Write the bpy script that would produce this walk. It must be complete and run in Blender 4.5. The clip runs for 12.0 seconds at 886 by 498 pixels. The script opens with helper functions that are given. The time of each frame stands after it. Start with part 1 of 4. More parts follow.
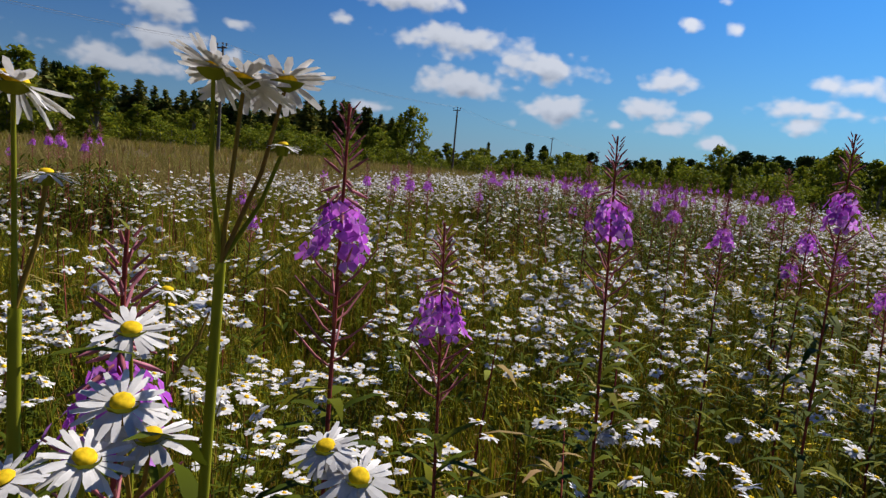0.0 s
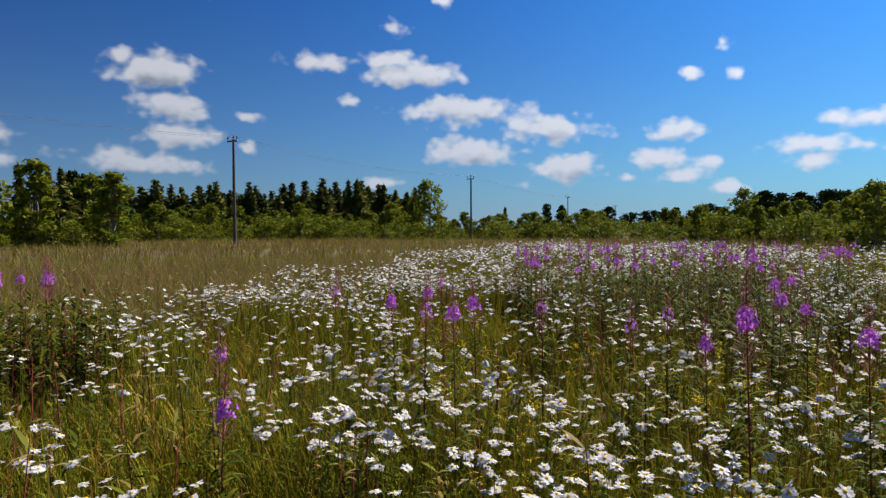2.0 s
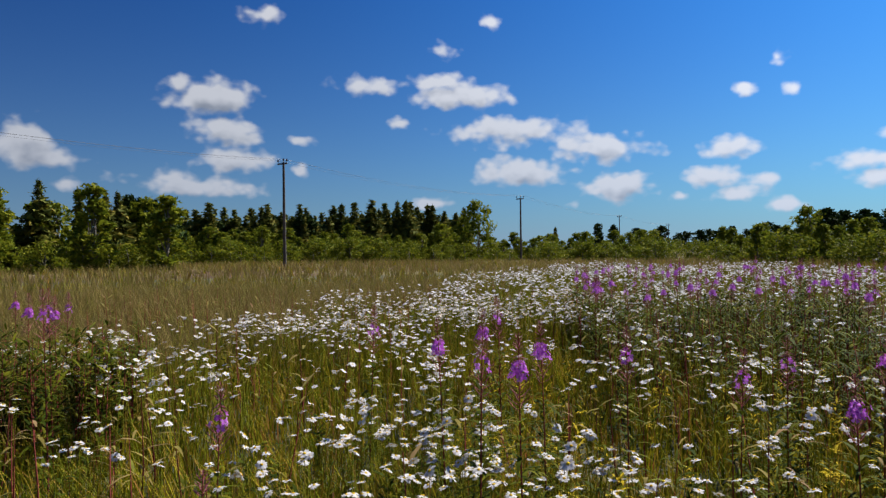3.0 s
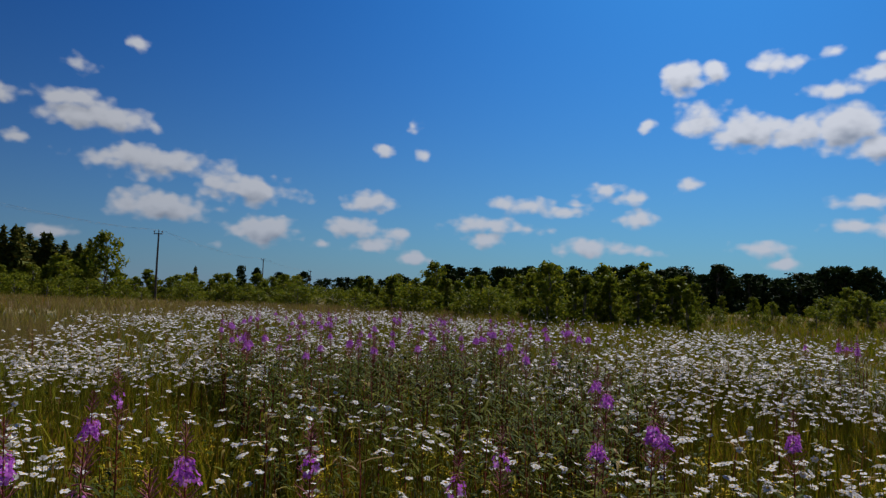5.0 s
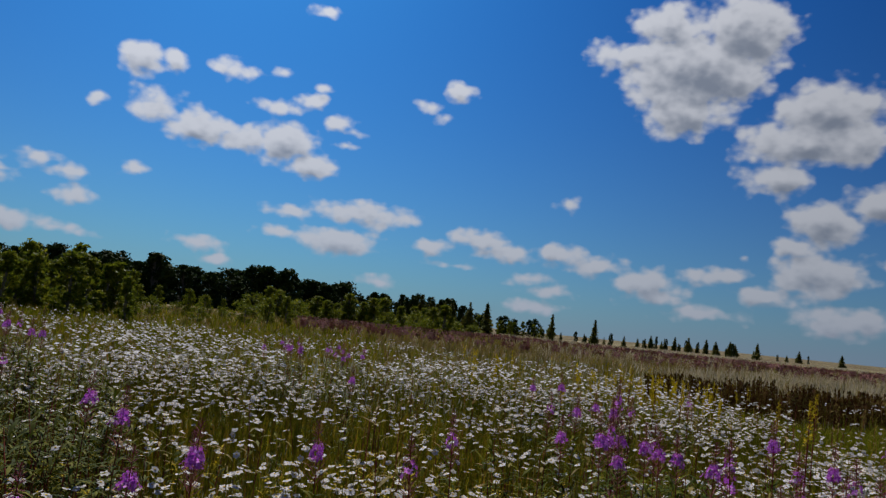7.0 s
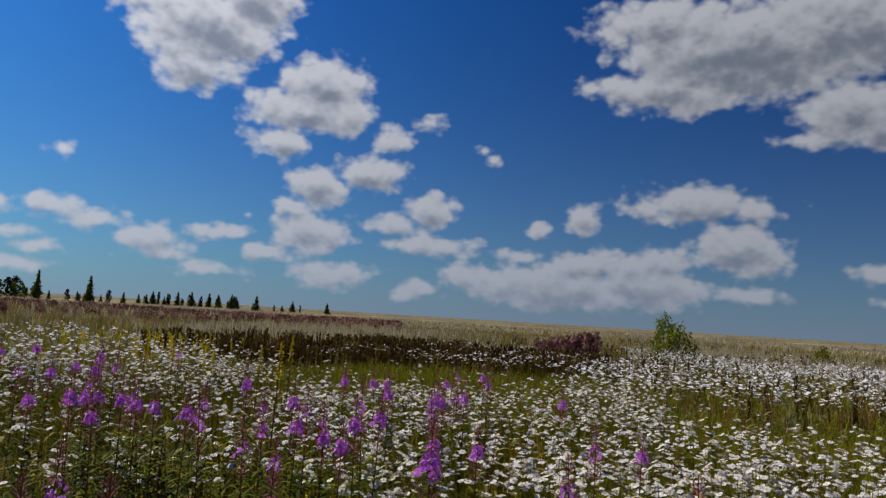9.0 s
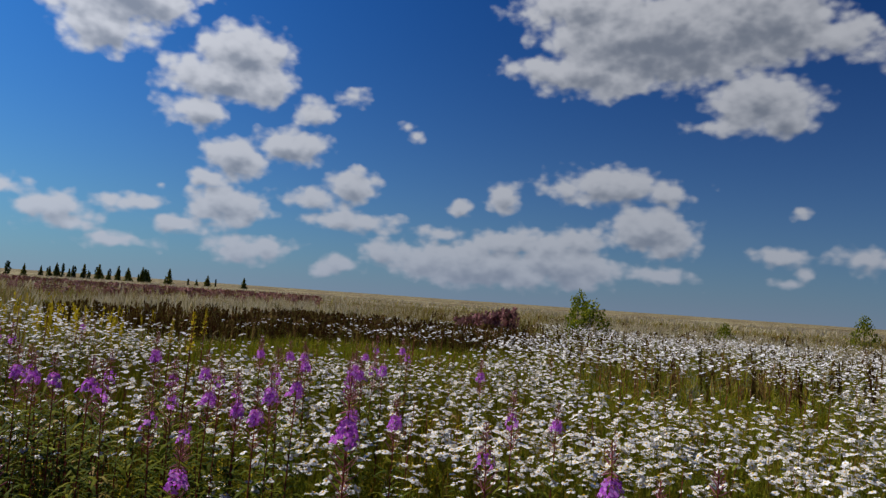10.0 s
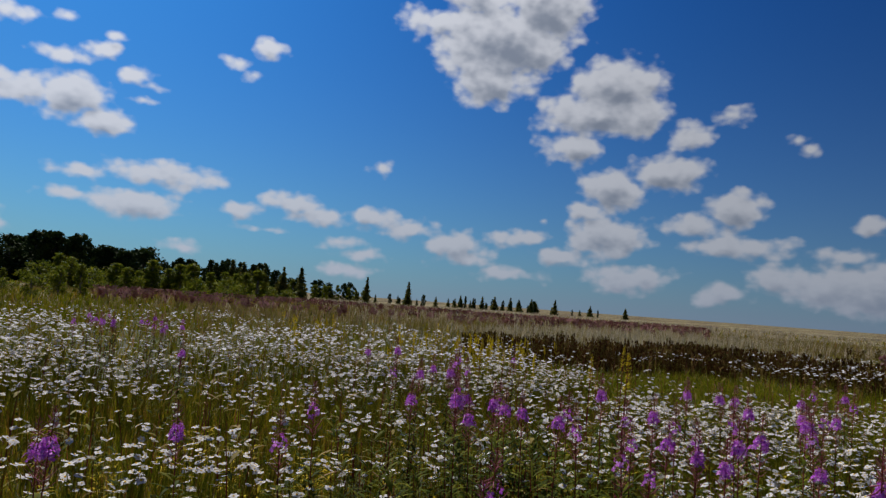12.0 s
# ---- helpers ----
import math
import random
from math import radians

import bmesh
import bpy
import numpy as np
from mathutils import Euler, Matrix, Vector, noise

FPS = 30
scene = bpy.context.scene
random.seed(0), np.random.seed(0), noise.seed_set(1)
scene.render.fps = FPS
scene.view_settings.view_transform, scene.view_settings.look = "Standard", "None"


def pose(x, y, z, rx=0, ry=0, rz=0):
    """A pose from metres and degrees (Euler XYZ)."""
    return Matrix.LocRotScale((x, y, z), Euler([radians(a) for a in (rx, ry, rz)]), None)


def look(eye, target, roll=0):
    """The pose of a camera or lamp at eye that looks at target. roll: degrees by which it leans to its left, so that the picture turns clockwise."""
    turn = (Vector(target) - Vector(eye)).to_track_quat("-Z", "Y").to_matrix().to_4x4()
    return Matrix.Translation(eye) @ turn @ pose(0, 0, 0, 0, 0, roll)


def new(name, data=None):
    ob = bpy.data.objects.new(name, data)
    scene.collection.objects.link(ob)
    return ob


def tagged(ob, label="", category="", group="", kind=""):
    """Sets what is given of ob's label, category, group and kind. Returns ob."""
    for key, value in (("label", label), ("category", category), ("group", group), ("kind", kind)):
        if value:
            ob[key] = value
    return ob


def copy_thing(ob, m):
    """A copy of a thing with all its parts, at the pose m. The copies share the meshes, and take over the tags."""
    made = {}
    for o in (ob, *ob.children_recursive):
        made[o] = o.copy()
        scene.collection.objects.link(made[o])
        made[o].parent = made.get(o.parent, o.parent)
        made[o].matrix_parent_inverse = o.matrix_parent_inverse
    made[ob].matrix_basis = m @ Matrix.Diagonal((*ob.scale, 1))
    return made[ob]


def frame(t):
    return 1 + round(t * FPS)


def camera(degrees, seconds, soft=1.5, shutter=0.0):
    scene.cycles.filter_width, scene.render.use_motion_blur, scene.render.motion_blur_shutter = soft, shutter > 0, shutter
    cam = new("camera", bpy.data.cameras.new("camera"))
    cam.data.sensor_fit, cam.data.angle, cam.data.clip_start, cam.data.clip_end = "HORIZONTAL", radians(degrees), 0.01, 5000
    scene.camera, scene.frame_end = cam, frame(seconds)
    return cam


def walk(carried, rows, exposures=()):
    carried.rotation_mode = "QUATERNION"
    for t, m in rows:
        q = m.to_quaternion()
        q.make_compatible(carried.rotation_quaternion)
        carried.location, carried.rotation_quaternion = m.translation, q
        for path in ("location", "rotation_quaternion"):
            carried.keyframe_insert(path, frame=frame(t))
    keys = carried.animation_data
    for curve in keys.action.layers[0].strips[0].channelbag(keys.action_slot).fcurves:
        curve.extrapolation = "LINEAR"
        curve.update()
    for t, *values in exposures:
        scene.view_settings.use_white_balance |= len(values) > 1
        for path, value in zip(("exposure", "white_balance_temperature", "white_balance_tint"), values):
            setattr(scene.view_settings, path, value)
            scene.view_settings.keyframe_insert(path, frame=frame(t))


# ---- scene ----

# ---------------------------------------------------------------- camera
cam = camera(63.0, 12.0, soft=1.35)
PATH = [
    (0.0, pose(0.00, 0.00, 1.27, 83.06, -5.05, -4.08)),
    (0.5, pose(0.05, 0.28, 1.32, 84.38, -3.34, -5.15)),
    (1.0, pose(0.08, 0.62, 1.41, 85.09, -1.67, -5.03)),
    (1.5, pose(-0.03, 1.09, 1.46, 87.68, -1.24, -3.29)),
    (2.0, pose(-0.07, 1.51, 1.50, 88.41, 0.47, -2.73)),
    (2.5, pose(-0.08, 1.95, 1.52, 89.39, 0.75, 0.47)),
    (2.7, pose(-0.08, 2.12, 1.53, 89.84, 0.87, 1.89)),
    (4.3, pose(-0.03, 3.12, 1.58, 90.96, -0.16, -14.44)),
    (4.5, pose(-0.02, 3.22, 1.59, 91.68, -0.11, -17.79)),
    (5.0, pose(-0.01, 3.44, 1.61, 93.78, -1.89, -26.70)),
    (5.5, pose(0.01, 3.64, 1.63, 97.03, -4.86, -40.37)),
    (6.0, pose(-0.02, 3.83, 1.64, 97.11, -6.38, -50.32)),
    (6.5, pose(-0.10, 3.94, 1.65, 95.39, -7.31, -60.02)),
    (7.0, pose(-0.22, 3.94, 1.67, 95.85, -5.68, -69.75)),
    (7.5, pose(-0.30, 3.88, 1.68, 95.80, -4.35, -81.10)),
    (7.7, pose(-0.31, 3.87, 1.68, 95.90, -4.35, -85.80)),
    (9.3, pose(-0.33, 3.79, 1.64, 94.99, -3.60, -111.69)),
    (9.5, pose(-0.33, 3.78, 1.63, 94.64, -3.80, -113.74)),
    (10.0, pose(-0.28, 3.79, 1.62, 93.92, -4.00, -113.89)),
    (10.5, pose(-0.23, 3.83, 1.62, 93.77, -5.10, -108.39)),
    (11.0, pose(-0.24, 3.93, 1.64, 93.86, -5.70, -100.94)),
    (11.5, pose(-0.28, 4.05, 1.66, 93.84, -4.80, -92.46)),
    (12.0, pose(-0.32, 4.17, 1.68, 94.20, -4.10, -84.41)),
]
walk(cam, PATH, [(0.0, 0.6), (2.5, 0.72), (4.5, 0.24), (5.5, -0.08), (6.5, -0.1), (7.5, -0.05), (9.5, 0.22), (10.5, 0.3), (12.0, 0.05)])

# ---------------------------------------------------------------- sky, clouds and sun
SUN_AZ, SUN_EL = radians(50), radians(47)          # clockwise from +y, above the horizon
world = bpy.data.worlds.new("sky")
scene.world = world
world.use_nodes = True
wt = world.node_tree
wt.nodes.clear()


def wnode(kind, **sets):
    n = wt.nodes.new(kind)
    for key, value in sets.items():
        if key == "op":
            n.operation = value
        else:
            n.inputs[int(key[1:])].default_value = value
    return n


def wmath(op, a, b=None, c=None):
    n = wt.nodes.new("ShaderNodeMath")
    n.operation = op
    for i, v in enumerate((a, b, c)):
        if v is None:
            continue
        if isinstance(v, (int, float)):
            n.inputs[i].default_value = v
        else:
            wt.links.new(v, n.inputs[i])
    return n.outputs[0]


sky = wt.nodes.new("ShaderNodeTexSky")
sky.sky_type = "NISHITA"
sky.sun_disc = False
sky.sun_elevation, sky.sun_rotation = SUN_EL, SUN_AZ
sky.altitude, sky.air_density, sky.dust_density, sky.ozone_density = 0, 1.0, 0.6, 1.6
coord = wt.nodes.new("ShaderNodeTexCoord")
split = wt.nodes.new("ShaderNodeSeparateXYZ")
wt.links.new(coord.outputs["Generated"], split.inputs[0])
az = wmath("MULTIPLY", wmath("ARCTAN2", split.outputs[0], split.outputs[1]), 57.2958)
el = wmath("MULTIPLY", wmath("ARCSINE", split.outputs[2]), 57.2958)
flat = wt.nodes.new("ShaderNodeCombineXYZ")
wt.links.new(az, flat.inputs[0])
wt.links.new(el, flat.inputs[1])
place = flat.outputs[0]


def moved(v, scale, shift):
    m = wt.nodes.new("ShaderNodeVectorMath")
    m.operation = "MULTIPLY_ADD"
    wt.links.new(v, m.inputs[0])
    m.inputs[1].default_value, m.inputs[2].default_value = scale, shift
    return m.outputs[0]


def sky_noise(at, scale, detail, rough, shift):
    m = moved(at, (scale, scale * 1.4, 1), shift)
    n = wt.nodes.new("ShaderNodeTexNoise")
    n.inputs["Scale"].default_value, n.inputs["Detail"].default_value, n.inputs["Roughness"].default_value = 1.0, detail, rough
    wt.links.new(m, n.inputs["Vector"])
    return n.outputs["Fac"]


# the same clouds are looked up at a point and a little above it, to tell tops from undersides
above = moved(place, (1, 1, 1), (-0.15, 0.75, 0))
body = {}


def puff(a, e, w, h):
    """One cumulus puff of the sky: azimuth, elevation and half sizes in degrees."""
    w, h = w * 1.14, h * 1.14
    for at in (place, above):
        m = moved(at, (1 / w, 1 / h, 0), (-a / w, -e / h, 0))
        d = wt.nodes.new("ShaderNodeVectorMath")
        d.operation = "LENGTH"
        wt.links.new(m, d.inputs[0])
        inner = wmath("MULTIPLY_ADD", d.outputs["Value"], -h ** 0.6, h ** 0.6)      # thickness grows with size
        body[at] = wmath("SMOOTH_MAX", body[at], inner, 0.15) if at in body else inner



puff(-31.1, 7.7, 1.75, 1.79); puff(-29.3, 6.6, 2.17, 0.81); puff(-18.9, 11.6, 3.04, 1.43); puff(-20.9, 12.5, 1.08, 0.81)
puff(-17.8, 9.1, 2.60, 1.21); puff(-17.0, 7.0, 2.94, 0.99); puff(-20.3, 5.0, 4.44, 0.90); puff(-21.6, 5.6, 1.47, 0.72)
puff(-14.8, 17.7, 1.60, 0.81); puff(-12.2, 6.3, 0.66, 0.54); puff(-28.5, 5.1, 0.99, 0.54); puff(-7.0, 12.9, 2.65, 0.81)
puff(-1.8, 13.1, 2.30, 0.72); puff(0.6, 12.0, 3.67, 1.16); puff(-1.2, 15.3, 1.30, 0.76); puff(-4.4, 10.0, 0.82, 0.54)
puff(-12.2, 8.6, 0.89, 0.36); puff(2.8, 17.4, 1.03, 0.54); puff(4.6, 9.2, 5.21, 1.16); puff(11.4, 7.7, 3.77, 1.16)
puff(5.0, 6.0, 3.82, 1.16); puff(12.6, 4.6, 2.41, 1.16); puff(-2.1, 3.7, 2.02, 0.54); puff(8.8, 3.5, 0.71, 0.31)
puff(20.7, 7.3, 2.12, 0.90); puff(19.7, 5.1, 2.12, 0.90); puff(22.8, 5.0, 1.45, 0.58); puff(20.9, 3.9, 2.10, 0.63)
puff(17.1, 3.8, 0.69, 0.36); puff(24.4, 3.0, 1.43, 0.67); puff(23.8, 13.3, 0.72, 0.63); puff(21.7, 11.4, 0.85, 0.54)
puff(24.9, 11.0, 0.62, 0.54); puff(29.2, 5.8, 2.56, 0.72); puff(29.8, 4.6, 1.56, 0.67); puff(44.9, 16.9, 1.64, 1.25)
puff(47.3, 17.2, 1.27, 0.99); puff(51.4, 17.3, 1.87, 0.76); puff(55.0, 17.7, 0.84, 0.40); puff(42.2, 13.5, 0.69, 0.54)
puff(46.3, 13.7, 2.07, 1.25); puff(49.5, 12.8, 2.76, 1.43); puff(52.8, 12.3, 2.52, 1.21); puff(55.9, 12.6, 2.28, 1.70)
puff(58.1, 11.2, 2.03, 1.16); puff(55.2, 15.2, 1.84, 0.67); puff(57.6, 16.0, 1.38, 0.72); puff(58.2, 17.1, 0.83, 0.36)
puff(59.9, 14.6, 1.36, 0.58); puff(61.3, 14.1, 1.13, 0.45); puff(60.7, 13.0, 0.99, 0.40); puff(67.1, 16.7, 1.11, 0.58)
puff(68.3, 16.1, 0.88, 0.49); puff(69.3, 18.1, 1.24, 0.81); puff(58.1, 22.7, 1.34, 0.45); puff(32.6, 7.4, 2.61, 0.63)
puff(36.2, 6.9, 1.76, 0.49); puff(38.8, 8.5, 1.56, 0.54); puff(41.2, 8.0, 1.34, 0.54); puff(36.8, 7.5, 0.88, 0.27)
puff(45.6, 9.0, 1.27, 0.49); puff(41.8, 6.3, 1.43, 0.81); puff(33.3, 5.5, 1.74, 0.49); puff(37.6, 4.2, 2.20, 0.85)
puff(40.8, 4.0, 2.00, 0.49); puff(50.5, 4.2, 2.02, 0.63); puff(52.0, 3.1, 1.12, 0.40); puff(62.7, 7.8, 4.40, 1.07)
puff(56.9, 7.4, 2.02, 0.67); puff(61.1, 5.5, 3.09, 1.21); puff(56.6, 5.8, 1.79, 0.54); puff(68.3, 6.0, 1.71, 0.67)
puff(70.3, 4.6, 1.89, 0.27); puff(78.7, 10.3, 1.39, 0.67); puff(64.4, 2.7, 1.96, 0.63); puff(85.6, 23.7, 2.92, 1.79)
puff(91.4, 23.0, 3.58, 2.60); puff(87.8, 20.4, 5.92, 2.91); puff(82.5, 21.5, 3.60, 1.12); puff(87.1, 17.4, 3.49, 1.88)
puff(97.0, 17.2, 3.60, 2.33); puff(95.4, 15.1, 4.71, 1.88); puff(93.7, 12.7, 2.77, 1.25); puff(99.3, 15.1, 1.76, 1.57)
puff(102.7, 13.6, 1.80, 1.12); puff(105.5, 15.2, 1.48, 0.81); puff(101.2, 10.9, 3.21, 1.52); puff(97.0, 9.4, 2.40, 1.79)
puff(95.4, 7.8, 1.75, 0.90); puff(106.1, 8.3, 2.55, 1.43); puff(103.4, 7.0, 2.72, 1.07); puff(106.2, 5.5, 4.91, 0.85)
puff(72.1, 6.8, 2.68, 0.85); puff(74.4, 5.9, 2.46, 0.90); puff(78.6, 6.1, 2.48, 0.90); puff(81.4, 5.6, 2.70, 0.99)
puff(84.8, 4.5, 2.47, 1.21); puff(90.1, 5.4, 2.89, 0.72); puff(96.7, 5.9, 3.25, 1.70); puff(93.3, 4.2, 2.63, 0.90)
puff(99.5, 2.8, 3.41, 1.07); puff(76.1, 4.1, 1.79, 0.58); puff(77.9, 3.3, 1.79, 0.58); puff(76.7, 1.9, 2.23, 0.58)
puff(86.2, 3.5, 2.68, 0.90); puff(89.0, 2.6, 3.11, 0.76); puff(105.5, 2.2, 1.64, 0.67); puff(91.9, 6.9, 0.53, 0.36)
puff(110.1, 13.2, 0.73, 0.45); puff(123.2, 22.9, 5.73, 1.79); puff(129.8, 20.4, 9.59, 3.58); puff(136.7, 21.2, 5.27, 3.36)
puff(124.8, 18.0, 6.45, 1.88); puff(142.3, 19.9, 2.29, 1.43); puff(136.9, 15.7, 4.25, 2.24); puff(133.8, 14.0, 1.94, 0.81)
puff(138.4, 14.7, 2.30, 1.57); puff(126.5, 9.5, 5.74, 1.52); puff(130.3, 9.2, 2.17, 0.99); puff(129.6, 6.2, 3.24, 2.06)
puff(130.9, 5.1, 2.14, 1.21); puff(118.0, 8.3, 1.58, 1.34); puff(114.9, 7.1, 0.90, 0.81); puff(113.8, 5.1, 2.25, 0.76)
puff(118.4, 4.7, 5.82, 1.21); puff(116.3, 2.8, 8.06, 1.88); puff(122.9, 3.2, 4.87, 2.06); puff(124.5, 5.1, 3.53, 1.21)
puff(109.3, 3.3, 2.69, 1.12); puff(138.7, 4.6, 1.95, 0.81); puff(143.7, 4.6, 2.32, 1.03); puff(140.3, 3.5, 0.60, 0.45)
puff(138.9, 2.7, 1.13, 0.40); puff(139.9, 7.9, 0.61, 0.45); puff(130.6, 2.8, 2.14, 0.81); puff(133.6, 1.8, 0.84, 0.27)
puff(110.9, 12.6, 0.83, 0.54); puff(97.7, 2.6, 3.03, 0.99); puff(104.5, 1.6, 1.33, 0.67)
# clouds of the same kind all round, where nobody looks
for k in range(46):
    puff(random.uniform(150, 325) - (360 if k % 2 else 0), random.uniform(4, 34), random.uniform(3, 8), random.uniform(1, 2.6))

def billows(at, scale, shift):
    """Rounded heads, 0.5 in the middle of a head and falling off to its rim."""
    v = wt.nodes.new("ShaderNodeTexVoronoi")
    v.voronoi_dimensions, v.feature = "2D", "SMOOTH_F1"
    v.inputs["Scale"].default_value, v.inputs["Smoothness"].default_value = 1.0, 0.35
    wt.links.new(moved(at, (scale, scale * 1.25, 1), shift), v.inputs["Vector"])
    return wmath("SUBTRACT", 0.45, v.outputs["Distance"])


def thickness(at, detail):
    v = body[at]
    for scale, det, gain, shift in ((0.26, 1, 0.7, (3.1, 7.7, 0)), (0.52, 2, 1.3, (1.3, 2.2, 4)), (1.6, detail, 0.30, (5.3, 0.2, 9))):
        v = wmath("ADD", v, wmath("MULTIPLY", wmath("SUBTRACT", sky_noise(at, scale, det, 0.55, shift), 0.5), gain))
    for scale, gain, shift in ((0.5, 0.55, (2.7, 0.4, 0)), (1.15, 0.32, (0.9, 6.1, 0))):
        v = wmath("ADD", v, wmath("MULTIPLY", billows(at, scale, shift), gain))
    return v


field, field_up = thickness(place, 3.5), thickness(above, 1.5)
cover = wt.nodes.new("ShaderNodeMapRange")
cover.interpolation_type = "SMOOTHSTEP"
wt.links.new(field, cover.inputs["Value"])
cover.inputs["From Min"].default_value, cover.inputs["From Max"].default_value = 0.0, 0.72
cover.inputs["To Max"].default_value = 0.95
# thick cores and undersides are greyer than the tops and rims
tone = wmath("ADD", wmath("MULTIPLY", field_up, 0.62), wmath("MULTIPLY", field, -0.22))
ramp = wt.nodes.new("ShaderNodeValToRGB")
ramp.color_ramp.elements[0].position, ramp.color_ramp.elements[0].color = 0.0, (4.9, 5.05, 5.5, 1)
ramp.color_ramp.elements[1].position, ramp.color_ramp.elements[1].color = 0.95, (1.75, 2.0, 2.5, 1)
ramp.color_ramp.interpolation = "EASE"
wt.links.new(tone, ramp.inputs["Fac"])
# clear northern air: deep blue overhead, pale blue low down
rgb = wt.nodes.new("ShaderNodeSeparateColor")
wt.links.new(sky.outputs[0], rgb.inputs[0])
deep = wt.nodes.new("ShaderNodeCombineColor")
for k, (power, gain) in enumerate([(1.5, 0.72), (1.45, 3.65), (1.25, 6.2)]):
    wt.links.new(wmath("MULTIPLY", wmath("POWER", wmath("MULTIPLY", rgb.outputs[k], 0.1), power), gain), deep.inputs[k])
mix = wt.nodes.new("ShaderNodeMix")
mix.data_type = "RGBA"
wt.links.new(cover.outputs[0], mix.inputs["Factor"])
wt.links.new(deep.outputs[0], mix.inputs["A"])
wt.links.new(ramp.outputs[0], mix.inputs["B"])
back = wt.nodes.new("ShaderNodeBackground")
back.inputs["Strength"].default_value = 0.1
# haze low over the horizon
low = wmath("EXPONENT", wmath("MULTIPLY", wmath("MAXIMUM", el, 0.0), -0.15))
haze = wt.nodes.new("ShaderNodeMix")
haze.data_type = "RGBA"
wt.links.new(wmath("MULTIPLY", low, 0.62), haze.inputs["Factor"])
wt.links.new(mix.outputs["Result"], haze.inputs["A"])
haze.inputs["B"].default_value = (2.9, 3.6, 5.0, 1)
# the whole sky brightens towards the sun
toward = wt.nodes.new("ShaderNodeVectorMath")
toward.operation = "DOT_PRODUCT"
wt.links.new(coord.outputs["Generated"], toward.inputs[0])
toward.inputs[1].default_value = (math.sin(SUN_AZ) * math.cos(SUN_EL), math.cos(SUN_AZ) * math.cos(SUN_EL), math.sin(SUN_EL))
off = wmath("DIVIDE", wmath("ARCCOSINE", toward.outputs["Value"]), radians(43))
glow = wmath("MULTIPLY_ADD", wmath("EXPONENT", wmath("MULTIPLY", wmath("MULTIPLY", off, off), -1.0)), 1.15, 0.64)
lit = wt.nodes.new("ShaderNodeVectorMath")
lit.operation = "SCALE"
wt.links.new(haze.outputs["Result"], lit.inputs[0])
wt.links.new(glow, lit.inputs["Scale"])
wt.links.new(lit.outputs[0], back.inputs["Color"])
wt.links.new(back.outputs[0], wt.nodes.new("ShaderNodeOutputWorld").inputs["Surface"])

lamp = bpy.data.lights.new("sun", "SUN")
lamp.energy, lamp.angle, lamp.color = 5.0, radians(0.53), (1.0, 0.95, 0.86)
sun = new("sun", lamp)
sun_way = Vector((math.sin(SUN_AZ) * math.cos(SUN_EL), math.cos(SUN_AZ) * math.cos(SUN_EL), math.sin(SUN_EL)))
sun.matrix_world = look(sun_way * 200, (0, 0, 0))


# ---------------------------------------------------------------- materials
def leafy(name, stops, through_light=0.35, rough=0.6, scale=9.0):
    """A leaf or petal: colour varies from piece to piece, with a fine mottle, and some light comes through."""
    mat = bpy.data.materials.new(name)
    mat.use_nodes = True
    t = mat.node_tree
    t.nodes.clear()
    geo = t.nodes.new("ShaderNodeNewGeometry")
    ramp = t.nodes.new("ShaderNodeValToRGB")
    while len(ramp.color_ramp.elements) < len(stops):
        ramp.color_ramp.elements.new(0.5)
    for e, (p, c) in zip(ramp.color_ramp.elements, stops):
        e.position, e.color = p, (*c, 1)
    t.links.new(geo.outputs["Random Per Island"], ramp.inputs["Fac"])
    tex = t.nodes.new("ShaderNodeTexCoord")
    n = t.nodes.new("ShaderNodeTexNoise")
    n.inputs["Scale"].default_value, n.inputs["Detail"].default_value = scale, 4
    t.links.new(tex.outputs["Object"], n.inputs["Vector"])
    mott = t.nodes.new("ShaderNodeMapRange")
    t.links.new(n.outputs["Fac"], mott.inputs["Value"])
    mott.inputs["From Min"].default_value, mott.inputs["From Max"].default_value = 0.3, 0.7
    mott.inputs["To Min"].default_value, mott.inputs["To Max"].default_value = 0.7, 1.25
    mul = t.nodes.new("ShaderNodeVectorMath")
    mul.operation = "SCALE"
    t.links.new(ramp.outputs["Color"], mul.inputs[0])
    t.links.new(mott.outputs[0], mul.inputs["Scale"])
    p = t.nodes.new("ShaderNodeBsdfPrincipled")
    p.inputs["Roughness"].default_value = rough
    p.inputs["Specular IOR Level"].default_value = 0.03
    t.links.new(mul.outputs[0], p.inputs["Base Color"])
    tr = t.nodes.new("ShaderNodeBsdfTranslucent")
    t.links.new(mul.outputs[0], tr.inputs["Color"])
    mx = t.nodes.new("ShaderNodeMixShader")
    mx.inputs[0].default_value = through_light
    t.links.new(p.outputs[0], mx.inputs[1])
    t.links.new(tr.outputs[0], mx.inputs[2])
    t.links.new(mx.outputs[0], t.nodes.new("ShaderNodeOutputMaterial").inputs["Surface"])
    return mat


